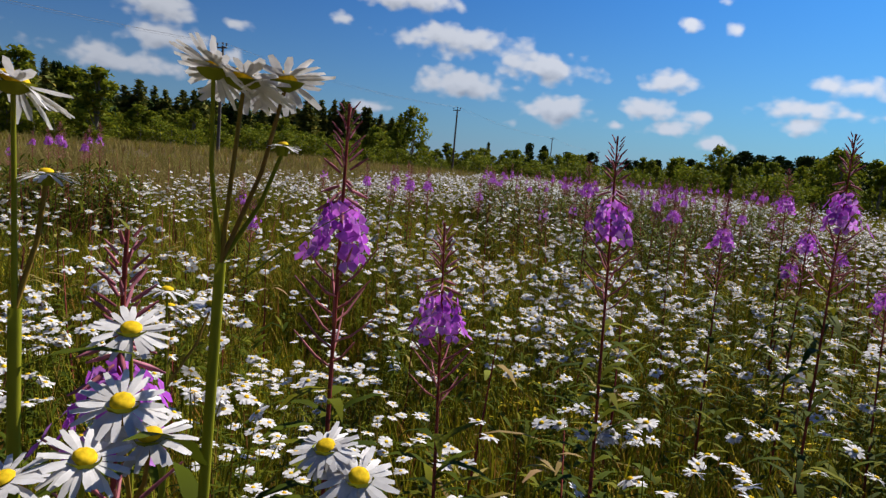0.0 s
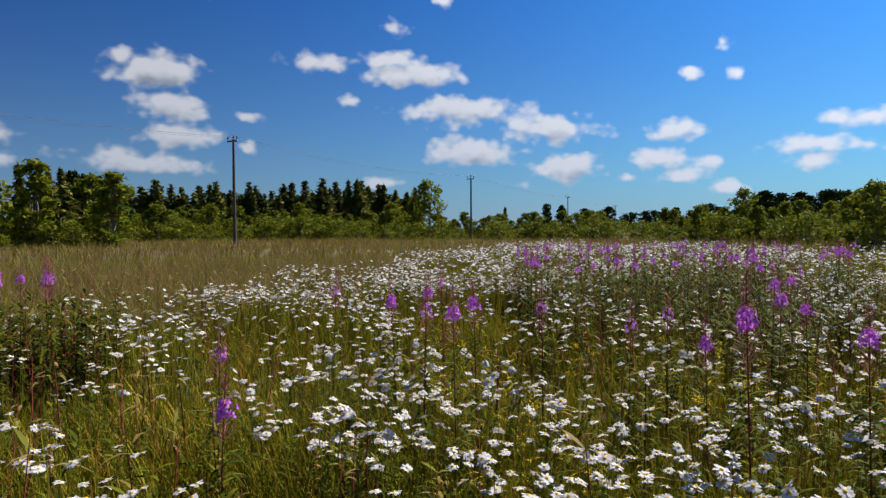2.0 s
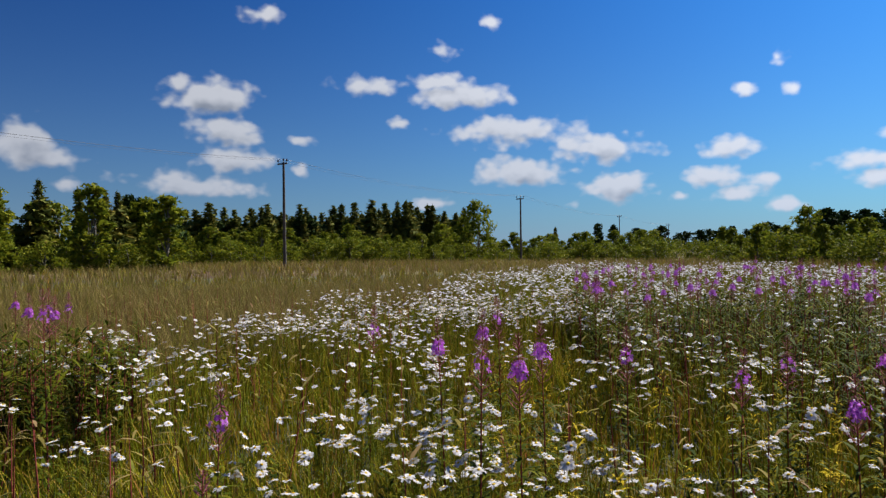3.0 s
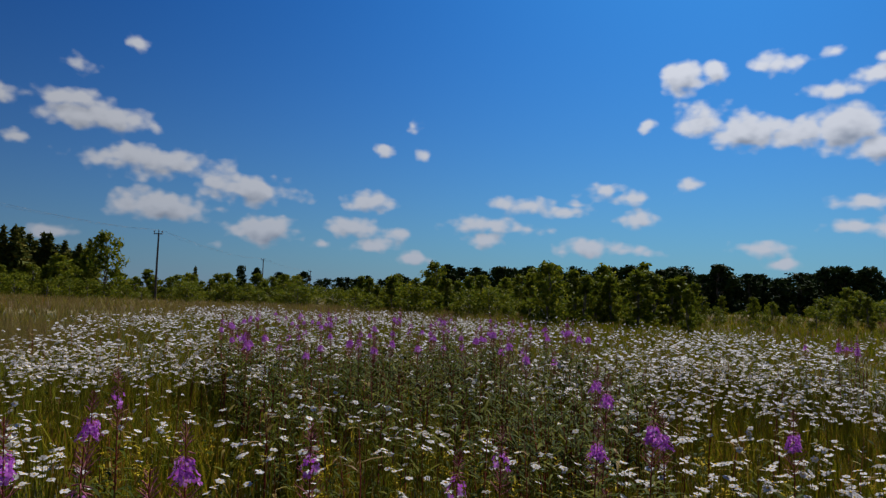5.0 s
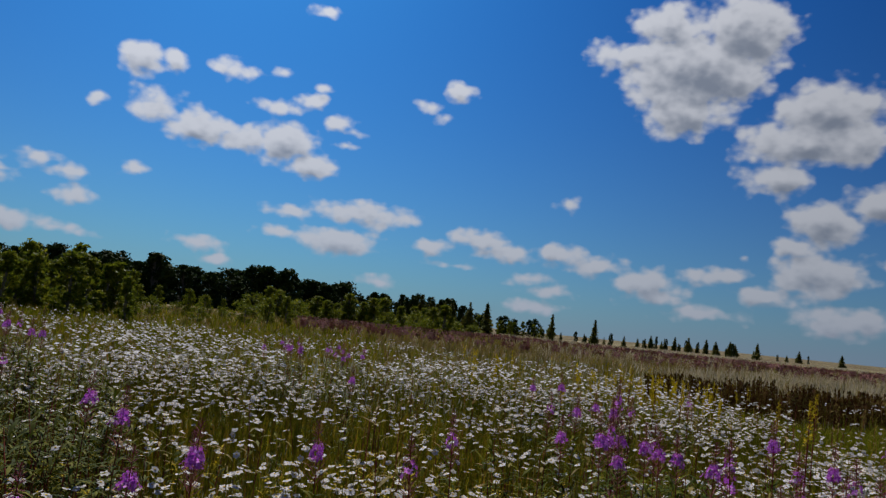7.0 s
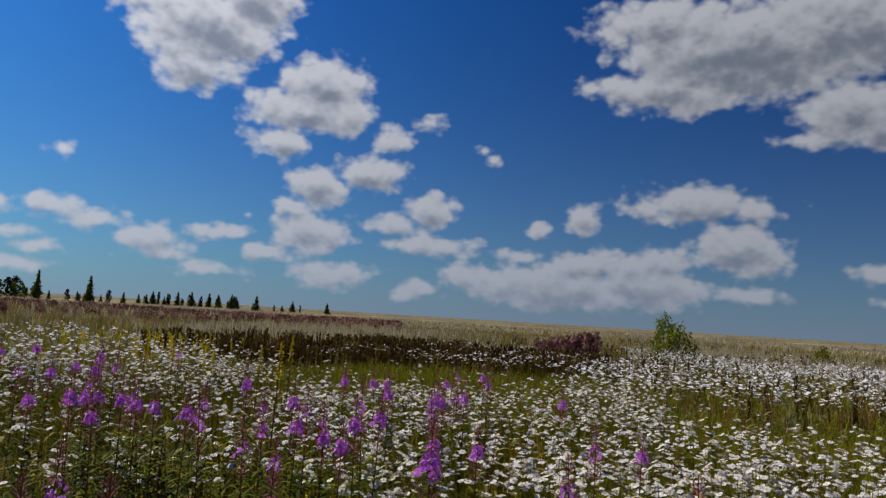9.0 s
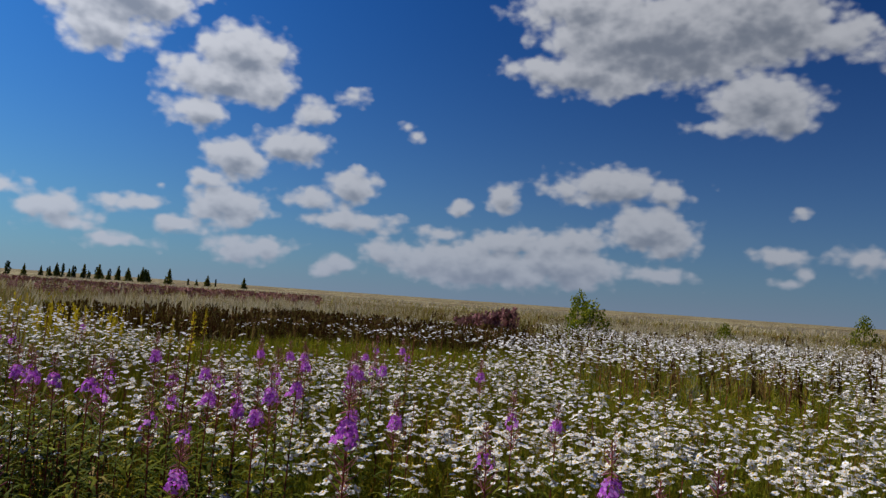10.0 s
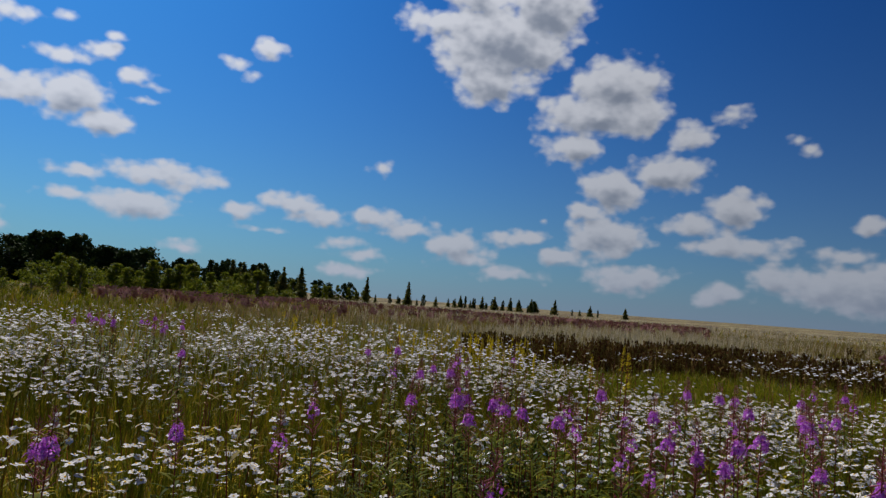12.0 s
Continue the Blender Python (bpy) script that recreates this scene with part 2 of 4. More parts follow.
def solid(name, dark, light, rough, scale, bump=0.3, stretch=(1, 1, 1)):
    """An opaque surface mottled at two scales, with fine relief."""
    mat = bpy.data.materials.new(name)
    mat.use_nodes = True
    t = mat.node_tree
    p = t.nodes["Principled BSDF"]
    p.inputs["Roughness"].default_value = rough
    tex = t.nodes.new("ShaderNodeTexCoord")
    mp = t.nodes.new("ShaderNodeMapping")
    mp.inputs["Scale"].default_value = stretch
    t.links.new(tex.outputs["Object"], mp.inputs["Vector"])
    facs = []
    for k, s in enumerate((scale, scale * 7.3)):
        n = t.nodes.new("ShaderNodeTexNoise")
        n.inputs["Scale"].default_value, n.inputs["Detail"].default_value = s, 5
        t.links.new(mp.outputs[0], n.inputs["Vector"])
        facs.append(n.outputs["Fac"])
    avg = t.nodes.new("ShaderNodeMath")
    avg.operation = "MULTIPLY_ADD"
    t.links.new(facs[0], avg.inputs[0])
    avg.inputs[1].default_value = 0.6
    half = t.nodes.new("ShaderNodeMath")
    half.operation = "MULTIPLY"
    t.links.new(facs[1], half.inputs[0])
    half.inputs[1].default_value = 0.4
    t.links.new(half.outputs[0], avg.inputs[2])
    ramp = t.nodes.new("ShaderNodeValToRGB")
    ramp.color_ramp.elements[0].position, ramp.color_ramp.elements[0].color = 0.35, (*dark, 1)
    ramp.color_ramp.elements[1].position, ramp.color_ramp.elements[1].color = 0.65, (*light, 1)
    t.links.new(avg.outputs[0], ramp.inputs["Fac"])
    t.links.new(ramp.outputs[0], p.inputs["Base Color"])
    b = t.nodes.new("ShaderNodeBump")
    b.inputs["Strength"].default_value = bump
    t.links.new(facs[1], b.inputs["Height"])
    t.links.new(b.outputs[0], p.inputs["Normal"])
    return mat


GRASS = leafy("meadow_grass", [(0.0, (0.055, 0.076, 0.005)), (0.3, (0.155, 0.172, 0.009)), (0.65, (0.34, 0.29, 0.015)), (0.86, (0.36, 0.23, 0.034)), (1.0, (0.28, 0.105, 0.036))], 0.24)
LUSH = leafy("lush_grass", [(0.0, (0.08, 0.098, 0.006)), (0.6, (0.17, 0.18, 0.008)), (1.0, (0.27, 0.235, 0.012))], 0.3)
DRY = leafy("dry_grass", [(0.0, (0.18, 0.138, 0.036)), (0.4, (0.26, 0.21, 0.052)), (0.7, (0.28, 0.175, 0.085)), (1.0, (0.17, 0.19, 0.025))], 0.24)
PALE = leafy("pale_seed_grass", [(0.0, (0.36, 0.30, 0.19)), (0.6, (0.50, 0.43, 0.31)), (1.0, (0.28, 0.24, 0.08))], 0.3)
HERB = leafy("herb_leaf", [(0.0, (0.024, 0.038, 0.004)), (0.6, (0.070, 0.086, 0.006)), (1.0, (0.15, 0.142, 0.010))], 0.22, 0.65)
STALK = leafy("green_stalk", [(0.0, (0.14, 0.16, 0.012)), (0.7, (0.25, 0.25, 0.02)), (1.0, (0.22, 0.12, 0.03))], 0.15)
PETAL = leafy("white_petal", [(0.0, (0.54, 0.51, 0.50)), (1.0, (0.70, 0.67, 0.66))], 0.22, 0.6, 60)
DISC = leafy("yellow_disc", [(0.0, (0.62, 0.36, 0.01)), (1.0, (0.72, 0.50, 0.02))], 0.05, 0.7, 300)
RED_STEM = leafy("red_stem", [(0.0, (0.16, 0.035, 0.03)), (1.0, (0.26, 0.06, 0.05))], 0.1, 0.5, 40)
MAGENTA = leafy("magenta_petal", [(0.0, (0.42, 0.07, 0.52)), (0.6, (0.56, 0.15, 0.64)), (1.0, (0.68, 0.32, 0.76))], 0.45, 0.6, 80)
BUD = leafy("crimson_bud", [(0.0, (0.26, 0.07, 0.09)), (1.0, (0.46, 0.18, 0.22))], 0.2, 0.6, 80)
POD = leafy("pink_pod", [(0.0, (0.34, 0.10, 0.12)), (1.0, (0.46, 0.18, 0.18))], 0.2, 0.6, 50)
FADED = leafy("faded_fireweed", [(0.0, (0.16, 0.070, 0.065)), (0.6, (0.26, 0.115, 0.125)), (1.0, (0.20, 0.14, 0.06))], 0.15, 0.8, 5)
GOLD = leafy("yellow_bloom", [(0.0, (0.42, 0.30, 0.01)), (1.0, (0.56, 0.43, 0.03))], 0.3, 0.7, 80)
DOCK = leafy("rust_seed", [(0.0, (0.065, 0.030, 0.010)), (0.55, (0.13, 0.062, 0.022)), (0.8, (0.17, 0.13, 0.025)), (1.0, (0.20, 0.15, 0.04))], 0.12, 0.8, 30)
SPRUCE = leafy("spruce_needles", [(0.0, (0.065, 0.085, 0.020)), (0.6, (0.14, 0.155, 0.030)), (1.0, (0.25, 0.20, 0.038))], 0.2, 0.6, 1.5)
BIRCH = leafy("birch_leaves", [(0.0, (0.070, 0.100, 0.010)), (0.6, (0.155, 0.18, 0.013)), (1.0, (0.26, 0.25, 0.02))], 0.34, 0.55, 1.5)
OAK = leafy("dark_leaves", [(0.0, (0.018, 0.036, 0.011)), (0.7, (0.034, 0.058, 0.014)), (1.0, (0.058, 0.082, 0.018))], 0.06, 0.7, 1.0)
BARK = solid("grey_bark", (0.07, 0.055, 0.045), (0.22, 0.20, 0.17), 0.9, 6, 0.6, (1, 1, 0.3))
POLE_WOOD = solid("weathered_wood", (0.035, 0.030, 0.027), (0.12, 0.10, 0.085), 0.85, 5, 0.4, (4, 4, 0.4))
STEEL = solid("dull_steel", (0.05, 0.05, 0.052), (0.12, 0.12, 0.125), 0.5, 20, 0.1)
PORCELAIN = solid("brown_porcelain", (0.05, 0.03, 0.025), (0.10, 0.06, 0.05), 0.25, 20, 0.02)
SOIL = solid("meadow_soil", (0.020, 0.024, 0.008), (0.075, 0.070, 0.022), 0.95, 0.9, 0.6)

# the far meadow: blocks of grass, red and straw colours that only distance shows as a sheet
FAR = bpy.data.materials.new("far_meadow")
FAR.use_nodes = True
ft = FAR.node_tree
fp = ft.nodes["Principled BSDF"]
fp.inputs["Roughness"].default_value = 0.95
fp.inputs["Specular IOR Level"].default_value = 0.05
fc = ft.nodes.new("ShaderNodeTexCoord")
fn = ft.nodes.new("ShaderNodeTexNoise")
fn.inputs["Scale"].default_value, fn.inputs["Detail"].default_value = 0.035, 6
ft.links.new(fc.outputs["Object"], fn.inputs["Vector"])
fr = ft.nodes.new("ShaderNodeValToRGB")
for k, (p, c) in enumerate([(0.34, (0.060, 0.060, 0.018)), (0.44, (0.10, 0.062, 0.042)), (0.54, (0.17, 0.145, 0.070)), (0.66, (0.26, 0.22, 0.13))]):
    e = fr.color_ramp.elements[k] if k < 2 else fr.color_ramp.elements.new(p)
    e.position, e.color = p, (*c, 1)
ft.links.new(fn.outputs["Fac"], fr.inputs["Fac"])
ft.links.new(fr.outputs[0], fp.inputs["Base Color"])


# ---------------------------------------------------------------- mesh helpers
def mesh_of(name, verts, faces, mats, index=None, smooth=False):
    """A mesh from an array of corners and arrays of faces (all triangles or all quads in each array)."""
    me = bpy.data.meshes.new(name)
    verts = np.asarray(verts, dtype=np.float32).reshape(-1, 3)
    faces = [np.asarray(f, dtype=np.int32) for f in (faces if isinstance(faces, list) else [faces])]
    me.vertices.add(len(verts))
    me.vertices.foreach_set("co", verts.ravel())
    loops = np.concatenate([f.ravel() for f in faces])
    sizes = np.concatenate([np.full(len(f), f.shape[1], dtype=np.int32) for f in faces])
    me.loops.add(len(loops))
    me.loops.foreach_set("vertex_index", loops)
    me.polygons.add(len(sizes))
    me.polygons.foreach_set("loop_start", np.concatenate([[0], np.cumsum(sizes)[:-1]]).astype(np.int32))
    me.polygons.foreach_set("loop_total", sizes)
    if index is not None:
        me.polygons.foreach_set("material_index", np.asarray(index, dtype=np.int32))
    if smooth:
        me.polygons.foreach_set("use_smooth", np.ones(len(sizes), dtype=bool))
    me.update(calc_edges=True)
    for m in mats:
        me.materials.append(m)
    return me


class Soup:
    """Gathers pieces (corners, triangles, material) into one mesh."""

    def __init__(self):
        self.v, self.f, self.m, self.n = [], [], [], 0

    def add(self, v, f, m=0):
        v, f = np.asarray(v, float).reshape(-1, 3), np.asarray(f, int)
        if f.shape[1] == 4:
            f = np.concatenate([f[:, [0, 1, 2]], f[:, [0, 2, 3]]])
        self.v.append(v), self.f.append(f + self.n), self.m.append(np.full(len(f), m))
        self.n += len(v)
        return self

    def arrays(self):
        return np.concatenate(self.v), np.concatenate(self.f), np.concatenate(self.m)

    def mesh(self, name, mats, smooth=False):
        v, f, m = self.arrays()
        return mesh_of(name, v, f, mats, m, smooth)


def part(name, me, parent, label="", at=None):
    """Links a mesh as one part under a thing or part."""
    ob = new(name, me)
    ob.parent = parent
    if at is not None:
        ob.matrix_basis = at
    return tagged(ob, label) if label else ob


def tube(path, radii, sides=6):
    """Corners and quads of a bent tapering tube."""
    path = np.asarray(path, float)
    v, f = [], []
    for i, (c, r) in enumerate(zip(path, radii)):
        d = path[min(i + 1, len(path) - 1)] - path[max(i - 1, 0)]
        d = d / (np.linalg.norm(d) + 1e-9)
        a = np.cross(d, (1, 0, 0) if abs(d[0]) < 0.8 else (0, 1, 0))
        a /= np.linalg.norm(a)
        b = np.cross(d, a)
        for k in range(sides):
            t = 2 * math.pi * k / sides
            v.append(c + r * (math.cos(t) * a + math.sin(t) * b))
    for i in range(len(path) - 1):
        for k in range(sides):
            f.append((i * sides + k, i * sides + (k + 1) % sides, (i + 1) * sides + (k + 1) % sides, (i + 1) * sides + k))
    return np.array(v), np.array(f)


def leaf(length, width, droop, rise=0.0):
    """A lance-shaped leaf along +x with a bend: 8 corners folded along the rib."""
    xs = np.array([0.0, 0.35, 0.7, 1.0])
    ws = np.array([0.25, 1.0, 0.7, 0.06]) * width / 2
    z = rise * xs * length - droop * xs ** 2 * length
    v = [(x * length, s * w, zz + 0.25 * w) for x, w, zz in zip(xs, ws, z) for s in (-1, 1)]
    f = [(2 * i, 2 * i + 2, 2 * i + 3, 2 * i + 1) for i in range(3)]
    return np.array(v), np.array(f)


def turned(v, rz=0.0, ry=0.0, rx=0.0, scale=1.0, move=(0, 0, 0)):
    m = np.array(Euler((rx, ry, rz)).to_matrix())
    return (np.asarray(v) * scale) @ m.T + np.asarray(move)


def scatter(name, templates, xy, base, height, mats, lean=0.12, rng=None, spread=None):
    """One joined mesh of many upright pieces. templates: (corners of unit height, triangles, material); xy: feet; height: scale of each."""
    rng = rng or np.random.default_rng(1)
    V, F, M, off = [], [], [], 0
    kind = rng.integers(0, len(templates), len(xy))
    for k, (tv, tf, tm) in enumerate(templates):
        sel = np.nonzero(kind == k)[0]
        n = len(sel)
        if not n:
            continue
        a = rng.uniform(0, 2 * np.pi, n)
        h = height[sel]
        w = h if spread is None else spread[sel]
        c, s = np.cos(a), np.sin(a)
        x, y, z = tv[:, 0], tv[:, 1], tv[:, 2]
        lx, ly = rng.normal(0, lean, n), rng.normal(0, lean, n)
        X = (x[None] * c[:, None] - y[None] * s[:, None]) * w[:, None] + lx[:, None] * z[None] * h[:, None] + xy[sel, 0][:, None]
        Y = (x[None] * s[:, None] + y[None] * c[:, None]) * w[:, None] + ly[:, None] * z[None] * h[:, None] + xy[sel, 1][:, None]
        Z = z[None] * h[:, None] + base[sel][:, None]
        V.append(np.stack([X, Y, Z], 2).reshape(-1, 3))
        F.append((tf[None] + (np.arange(n) * len(tv))[:, None, None]).reshape(-1, 3) + off)
        M.append(np.tile(tm, n))
        off += n * len(tv)
    me = mesh_of(name, np.concatenate(V), np.concatenate(F), mats, np.concatenate(M))
    return new(name, me)


# ---------------------------------------------------------------- the lie of the land
HUB = np.array((-0.1, 3.3))                       # where most of the walk stands
START = np.array((0.0, 2.0))


def polar(xy):
    d = np.asarray(xy) - HUB
    return np.degrees(np.arctan2(d[:, 0], d[:, 1])), np.hypot(d[:, 0], d[:, 1])


def wave(xy, size, seed):
    """Smooth noise from 0 to 1 over the plan, of that patch size."""
    x, y = xy[:, 0] / size, xy[:, 1] / size
    r = np.random.default_rng(seed).uniform(0, 6.28, 12)
    v = 0
    for k in range(6):
        t = r[k]
        v = v + np.sin((x * math.cos(t) + y * math.sin(t)) * (1 + 0.37 * k) * 2.2 + r[k + 6]) / (1 + 0.3 * k)
    return 0.5 + v / 5.0


def ground_z(xy):
    """Height of the ground: all but level, with soft unevenness."""
    xy = np.asarray(xy, float)
    r = np.hypot(xy[:, 0], xy[:, 1])
    return 0.05 * (wave(xy, 2.5, 3) - 0.5) * np.clip(r / 4, 0, 1) + 0.35 * (wave(xy, 35, 4) - 0.5) * np.clip((r - 15) / 60, 0, 1)


def step(v, a, b):
    return np.clip((v - a) / (b - a), 0, 1)


def inside(a, r, a0, a1, r0, r1, sa=4.0, sr=0.25):
    """Soft mask of a patch between two bearings and two distances."""
    return step(a, a0, a0 + sa) * (1 - step(a, a1 - sa, a1)) * step(r, r0, r0 * (1 + sr)) * (1 - step(r, r1 * (1 - sr), r1))


def zones(xy):
    """Shares of what grows at each place: daisies, brown dry grass, rust dock, lush grass, pale seed grass."""
    a, r = polar(xy)
    w1, w2 = wave(xy, 1.1, 11), wave(xy, 4.0, 12)
    limit = np.interp(a, [-40, -22, -12, -3, 4, 12, 25, 60, 95, 105, 130, 160], [6, 8, 11, 17, 30, 42, 38, 27, 18, 24, 34, 34])
    limit = limit * (0.75 + 0.5 * w2)
    daisy = (1 - step(r, limit * 0.75, limit * 1.15)) * np.maximum(0.10 + 1.05 * step(0.65 * w1 + 0.35 * wave(xy, 2.8, 13), 0.43, 0.62), 0.7 * step(a, 82, 96))
    daisy *= np.interp(a, [-40, 0, 20, 60, 90, 140], [1.05, 1.05, 0.95, 0.9, 1.25, 1.3])
    daisy *= 1 - 0.5 * np.maximum(inside(a, r, 8, 60, 3.2, 9.5, 10), 0.75 * inside(a, r, 50, 88, 1.8, 7.0, 10))
    daisy *= 1 - 0.55 * inside(a, r, 13, 42, 4.2, 9.5, 8)
    near = np.hypot(xy[:, 0] - 1.3, xy[:, 1] - 2.2)
    daisy *= 1 - 0.6 * (1 - step(near, 0.9, 1.7))
    dock = inside(a, r, 80, 124, 18.5, 34, 16, 0.2) * step(0.6 * wave(xy, 3.2, 17) + 0.4 * wave(xy, 0.9, 18), 0.25, 0.62)
    lush = np.maximum(inside(a, r, 88, 120, 9.4, 21, 6, 0.12), inside(a, r, 120, 144, 7.6, 14.5, 4, 0.12))
    lush = np.maximum(lush, 0.8 * inside(a, r, 26, 66, 23, 80, 6))
    daisy *= 1 - 0.96 * np.maximum(lush, dock)
    dry = step(r, limit * 0.7, limit * 1.2) * (1 - lush)
    pale = inside(a, r, 76, 150, 26, 75, 6) * step(wave(xy, 9, 15), 0.38, 0.6)
    return np.clip(daisy, 0, 1.3), dry, dock, lush, pale


def ring(n, r0, r1, seed, a0=-42.0, a1=152.0, around=HUB):
    """n feet spread evenly over a wedge between two distances."""
    rng = np.random.default_rng(seed)
    r = np.sqrt(rng.uniform(r0 * r0, r1 * r1, n))
    a = np.radians(rng.uniform(a0, a1, n))
    return np.stack([around[0] + r * np.sin(a), around[1] + r * np.cos(a)], 1)


def clear_of_path(xy, gap):
    """Keeps feet away from the line walked."""
    d = np.full(len(xy), 9.0)
    for k in range(0, 25):
        d = np.minimum(d, np.hypot(xy[:, 0] + 0.01 * k, xy[:, 1] - 4.1 * k / 24))
    return xy[d > gap]


# ---------------------------------------------------------------- ground
rr = np.concatenate([[0], np.geomspace(0.5, 4200, 70)])
na = 96
gv, gf = [], []
for r in rr:
    for k in range(na):
        gv.append((r * math.cos(2 * math.pi * k / na), r * math.sin(2 * math.pi * k / na), 0))
gv = np.array(gv)
gv[:, 2] = ground_z(gv[:, :2])
for i in range(len(rr) - 1):
    for k in range(na):
        gf.append((i * na + k, i * na + na + k, i * na + na + (k + 1) % na, i * na + (k + 1) % na))
gf = np.array(gf)[na:]
fan = np.array([(na + k, na + (k + 1) % na, 0) for k in range(na)])
rad = np.hypot(gv[gf[:, 0], 0], gv[gf[:, 0], 1])
idx = np.concatenate([(rad > 45).astype(int), np.zeros(len(fan), int)])
ground = new("ground", mesh_of("ground", gv, [gf, fan], [SOIL, FAR], idx, True))
tagged(ground, "level meadow soil under flowers and tall grass", "ground", kind="structure")


# ---------------------------------------------------------------- grass
def blade_templates(count, seed, width, segs):
    """Tufts of a few bent blades of unit height."""
    rng = np.random.default_rng(seed)
    out = []
    for _ in range(6):
        soup = Soup()
        for _ in range(count):
            a, lean, h = rng.uniform(0, 6.28), rng.uniform(0.05, 0.5), rng.uniform(0.55, 1.0)
            w = width * rng.uniform(0.6, 1.3)
            ox, oy = rng.normal(0, 0.10, 2)
            d, side = np.array((math.cos(a), math.sin(a), 0)), np.array((-math.sin(a), math.cos(a), 0))
            v, f = [], []
            for i in range(segs + 1):
                t = i / segs
                c = np.array((ox, oy, 0)) + d * lean * t * t + np.array((0, 0, h * (t - 0.12 * t * t)))
                ww = w * (1 - 0.92 * t)
                v += [c - side * ww, c + side * ww]
            f = [(2 * i, 2 * i + 1, 2 * i + 3, 2 * i + 2) for i in range(segs)]
            soup.add(v, f)
        out.append(soup.arrays())
    return out


def grass_field(name, n, r0, r1, seed, count, width, segs, h0, h1, pick, mat, label, a0=-42.0, a1=152.0, gap=0.0, drop=0.0, around=HUB):
    xy = ring(n, r0, r1, seed, a0, a1, around)
    rng = np.random.default_rng(seed + 7)
    xy = xy[rng.uniform(0, 1, len(xy)) < pick(xy)]
    if gap:
        xy = clear_of_path(xy, gap)
    h = rng.uniform(h0, h1, len(xy)) * (0.75 + 0.5 * wave(xy, 1.7, 21))
    ob = scatter(name, blade_templates(count, seed, width, segs), xy, ground_z(xy) - drop, h, [mat], 0.1, rng)
    return tagged(ob, label, "grass", kind="stuff")


def every(xy):
    return np.ones(len(xy))


def share(k):
    return lambda xy: zones(xy)[k]


def but_dry(xy):
    d, dry, dock, lush, pale = zones(xy)
    return np.clip(1 - 0.55 * dry - 0.6 * pale - 0.6 * dock, 0, 1)


grass_field("grass_field", 16000, 0.0, 4.9, 31, 6, 0.012, 3, 0.28, 0.52, every, GRASS, "yellow-green meadow grass among the nearest daisies", 0, 360, gap=0.2, around=START)
grass_field("grass_field", 26000, 4.0, 12, 32, 6, 0.016, 2, 0.28, 0.52, but_dry, GRASS, "yellow-green meadow grass between white daisies", -110, 160)
grass_field("grass_field", 34000, 12, 40, 33, 4, 0.034, 1, 0.28, 0.5, but_dry, GRASS, "green meadow grass thinning out with distance")
grass_field("grass_field", 16000, 40, 140, 34, 4, 0.09, 1, 0.35, 0.7, but_dry, GRASS, "distant green meadow grass before the trees")
grass_field("grass_field", 9000, 4.0, 16, 42, 5, 0.022, 1, 0.3, 0.52, every, GRASS, "meadow grass behind the start of the walk", 160, 250)
grass_field("grass_field", 5000, 12, 60, 43, 4, 0.06, 1, 0.3, 0.55, every, GRASS, "rough meadow grass away from the walk", 152, 318)
grass_field("trodden_grass", 7000, 0.0, 3.2, 41, 6, 0.012, 2, 0.16, 0.34, every, GRASS, "short trodden grass along the line walked", 0, 360, around=START)
grass_field("dry_grass_field", 22000, 5, 26, 36, 5, 0.007, 2, 0.55, 0.9, share(1), DRY, "brown seeding grass, tall and dry", -44, 30)
grass_field("dry_grass_field", 24000, 20, 85, 37, 4, 0.035, 1, 0.55, 0.95, share(1), DRY, "brown seeding grass in the far meadow")
grass_field("lush_grass_patch", 22000, 7, 24, 38, 5, 0.016, 2, 0.3, 0.5, share(3), LUSH, "bright green patch of fresh grass", 84, 146)
grass_field("lush_grass_patch", 12000, 22, 80, 39, 4, 0.05, 1, 0.3, 0.5, share(3), LUSH, "green strip of fresh grass before the trees", 24, 66)
grass_field("pale_grass_field", 9000, 70, 190, 44, 4, 0.09, 1, 0.6, 1.0, lambda xy: step(wave(xy, 22, 46), 0.3, 0.55), PALE, "pale straw-coloured seed grass far out on the plain", 74, 152)
grass_field("pale_grass_field", 26000, 25, 72, 40, 4, 0.03, 1, 0.6, 0.95, share(4), PALE, "pale straw-coloured seed grass", 70, 152)


# ---------------------------------------------------------------- daisies
def daisy_head(petals, radius, soup, at=(0, 0, 0), tilt=(0, 0), seed=0):
    """White rays round a yellow dome; materials 1 and 2 of the soup."""
    rng = np.random.default_rng(seed)
    for k in range(petals):
        a = 2 * math.pi * k / petals + rng.normal(0, 0.06)
        ln, w, dz = radius * rng.uniform(0.86, 1.05), radius * 2.1 / petals * 2.6, rng.uniform(-0.38, 0.10)
        v = np.array([(0.25 * ln, -w * 0.25, 0), (0.25 * ln, w * 0.25, 0), (0.7 * ln, -w * 0.5, 0.5 * dz * ln), (0.7 * ln, w * 0.5, 0.5 * dz * ln),
                      (ln, -w * 0.28, dz * ln), (ln, w * 0.28, dz * ln)])
        v = turned(turned(v, a), 0, tilt[0], tilt[1], 1, at)
        soup.add(v, [(0, 2, 3, 1), (2, 4, 5, 3)], 1)
    return soup


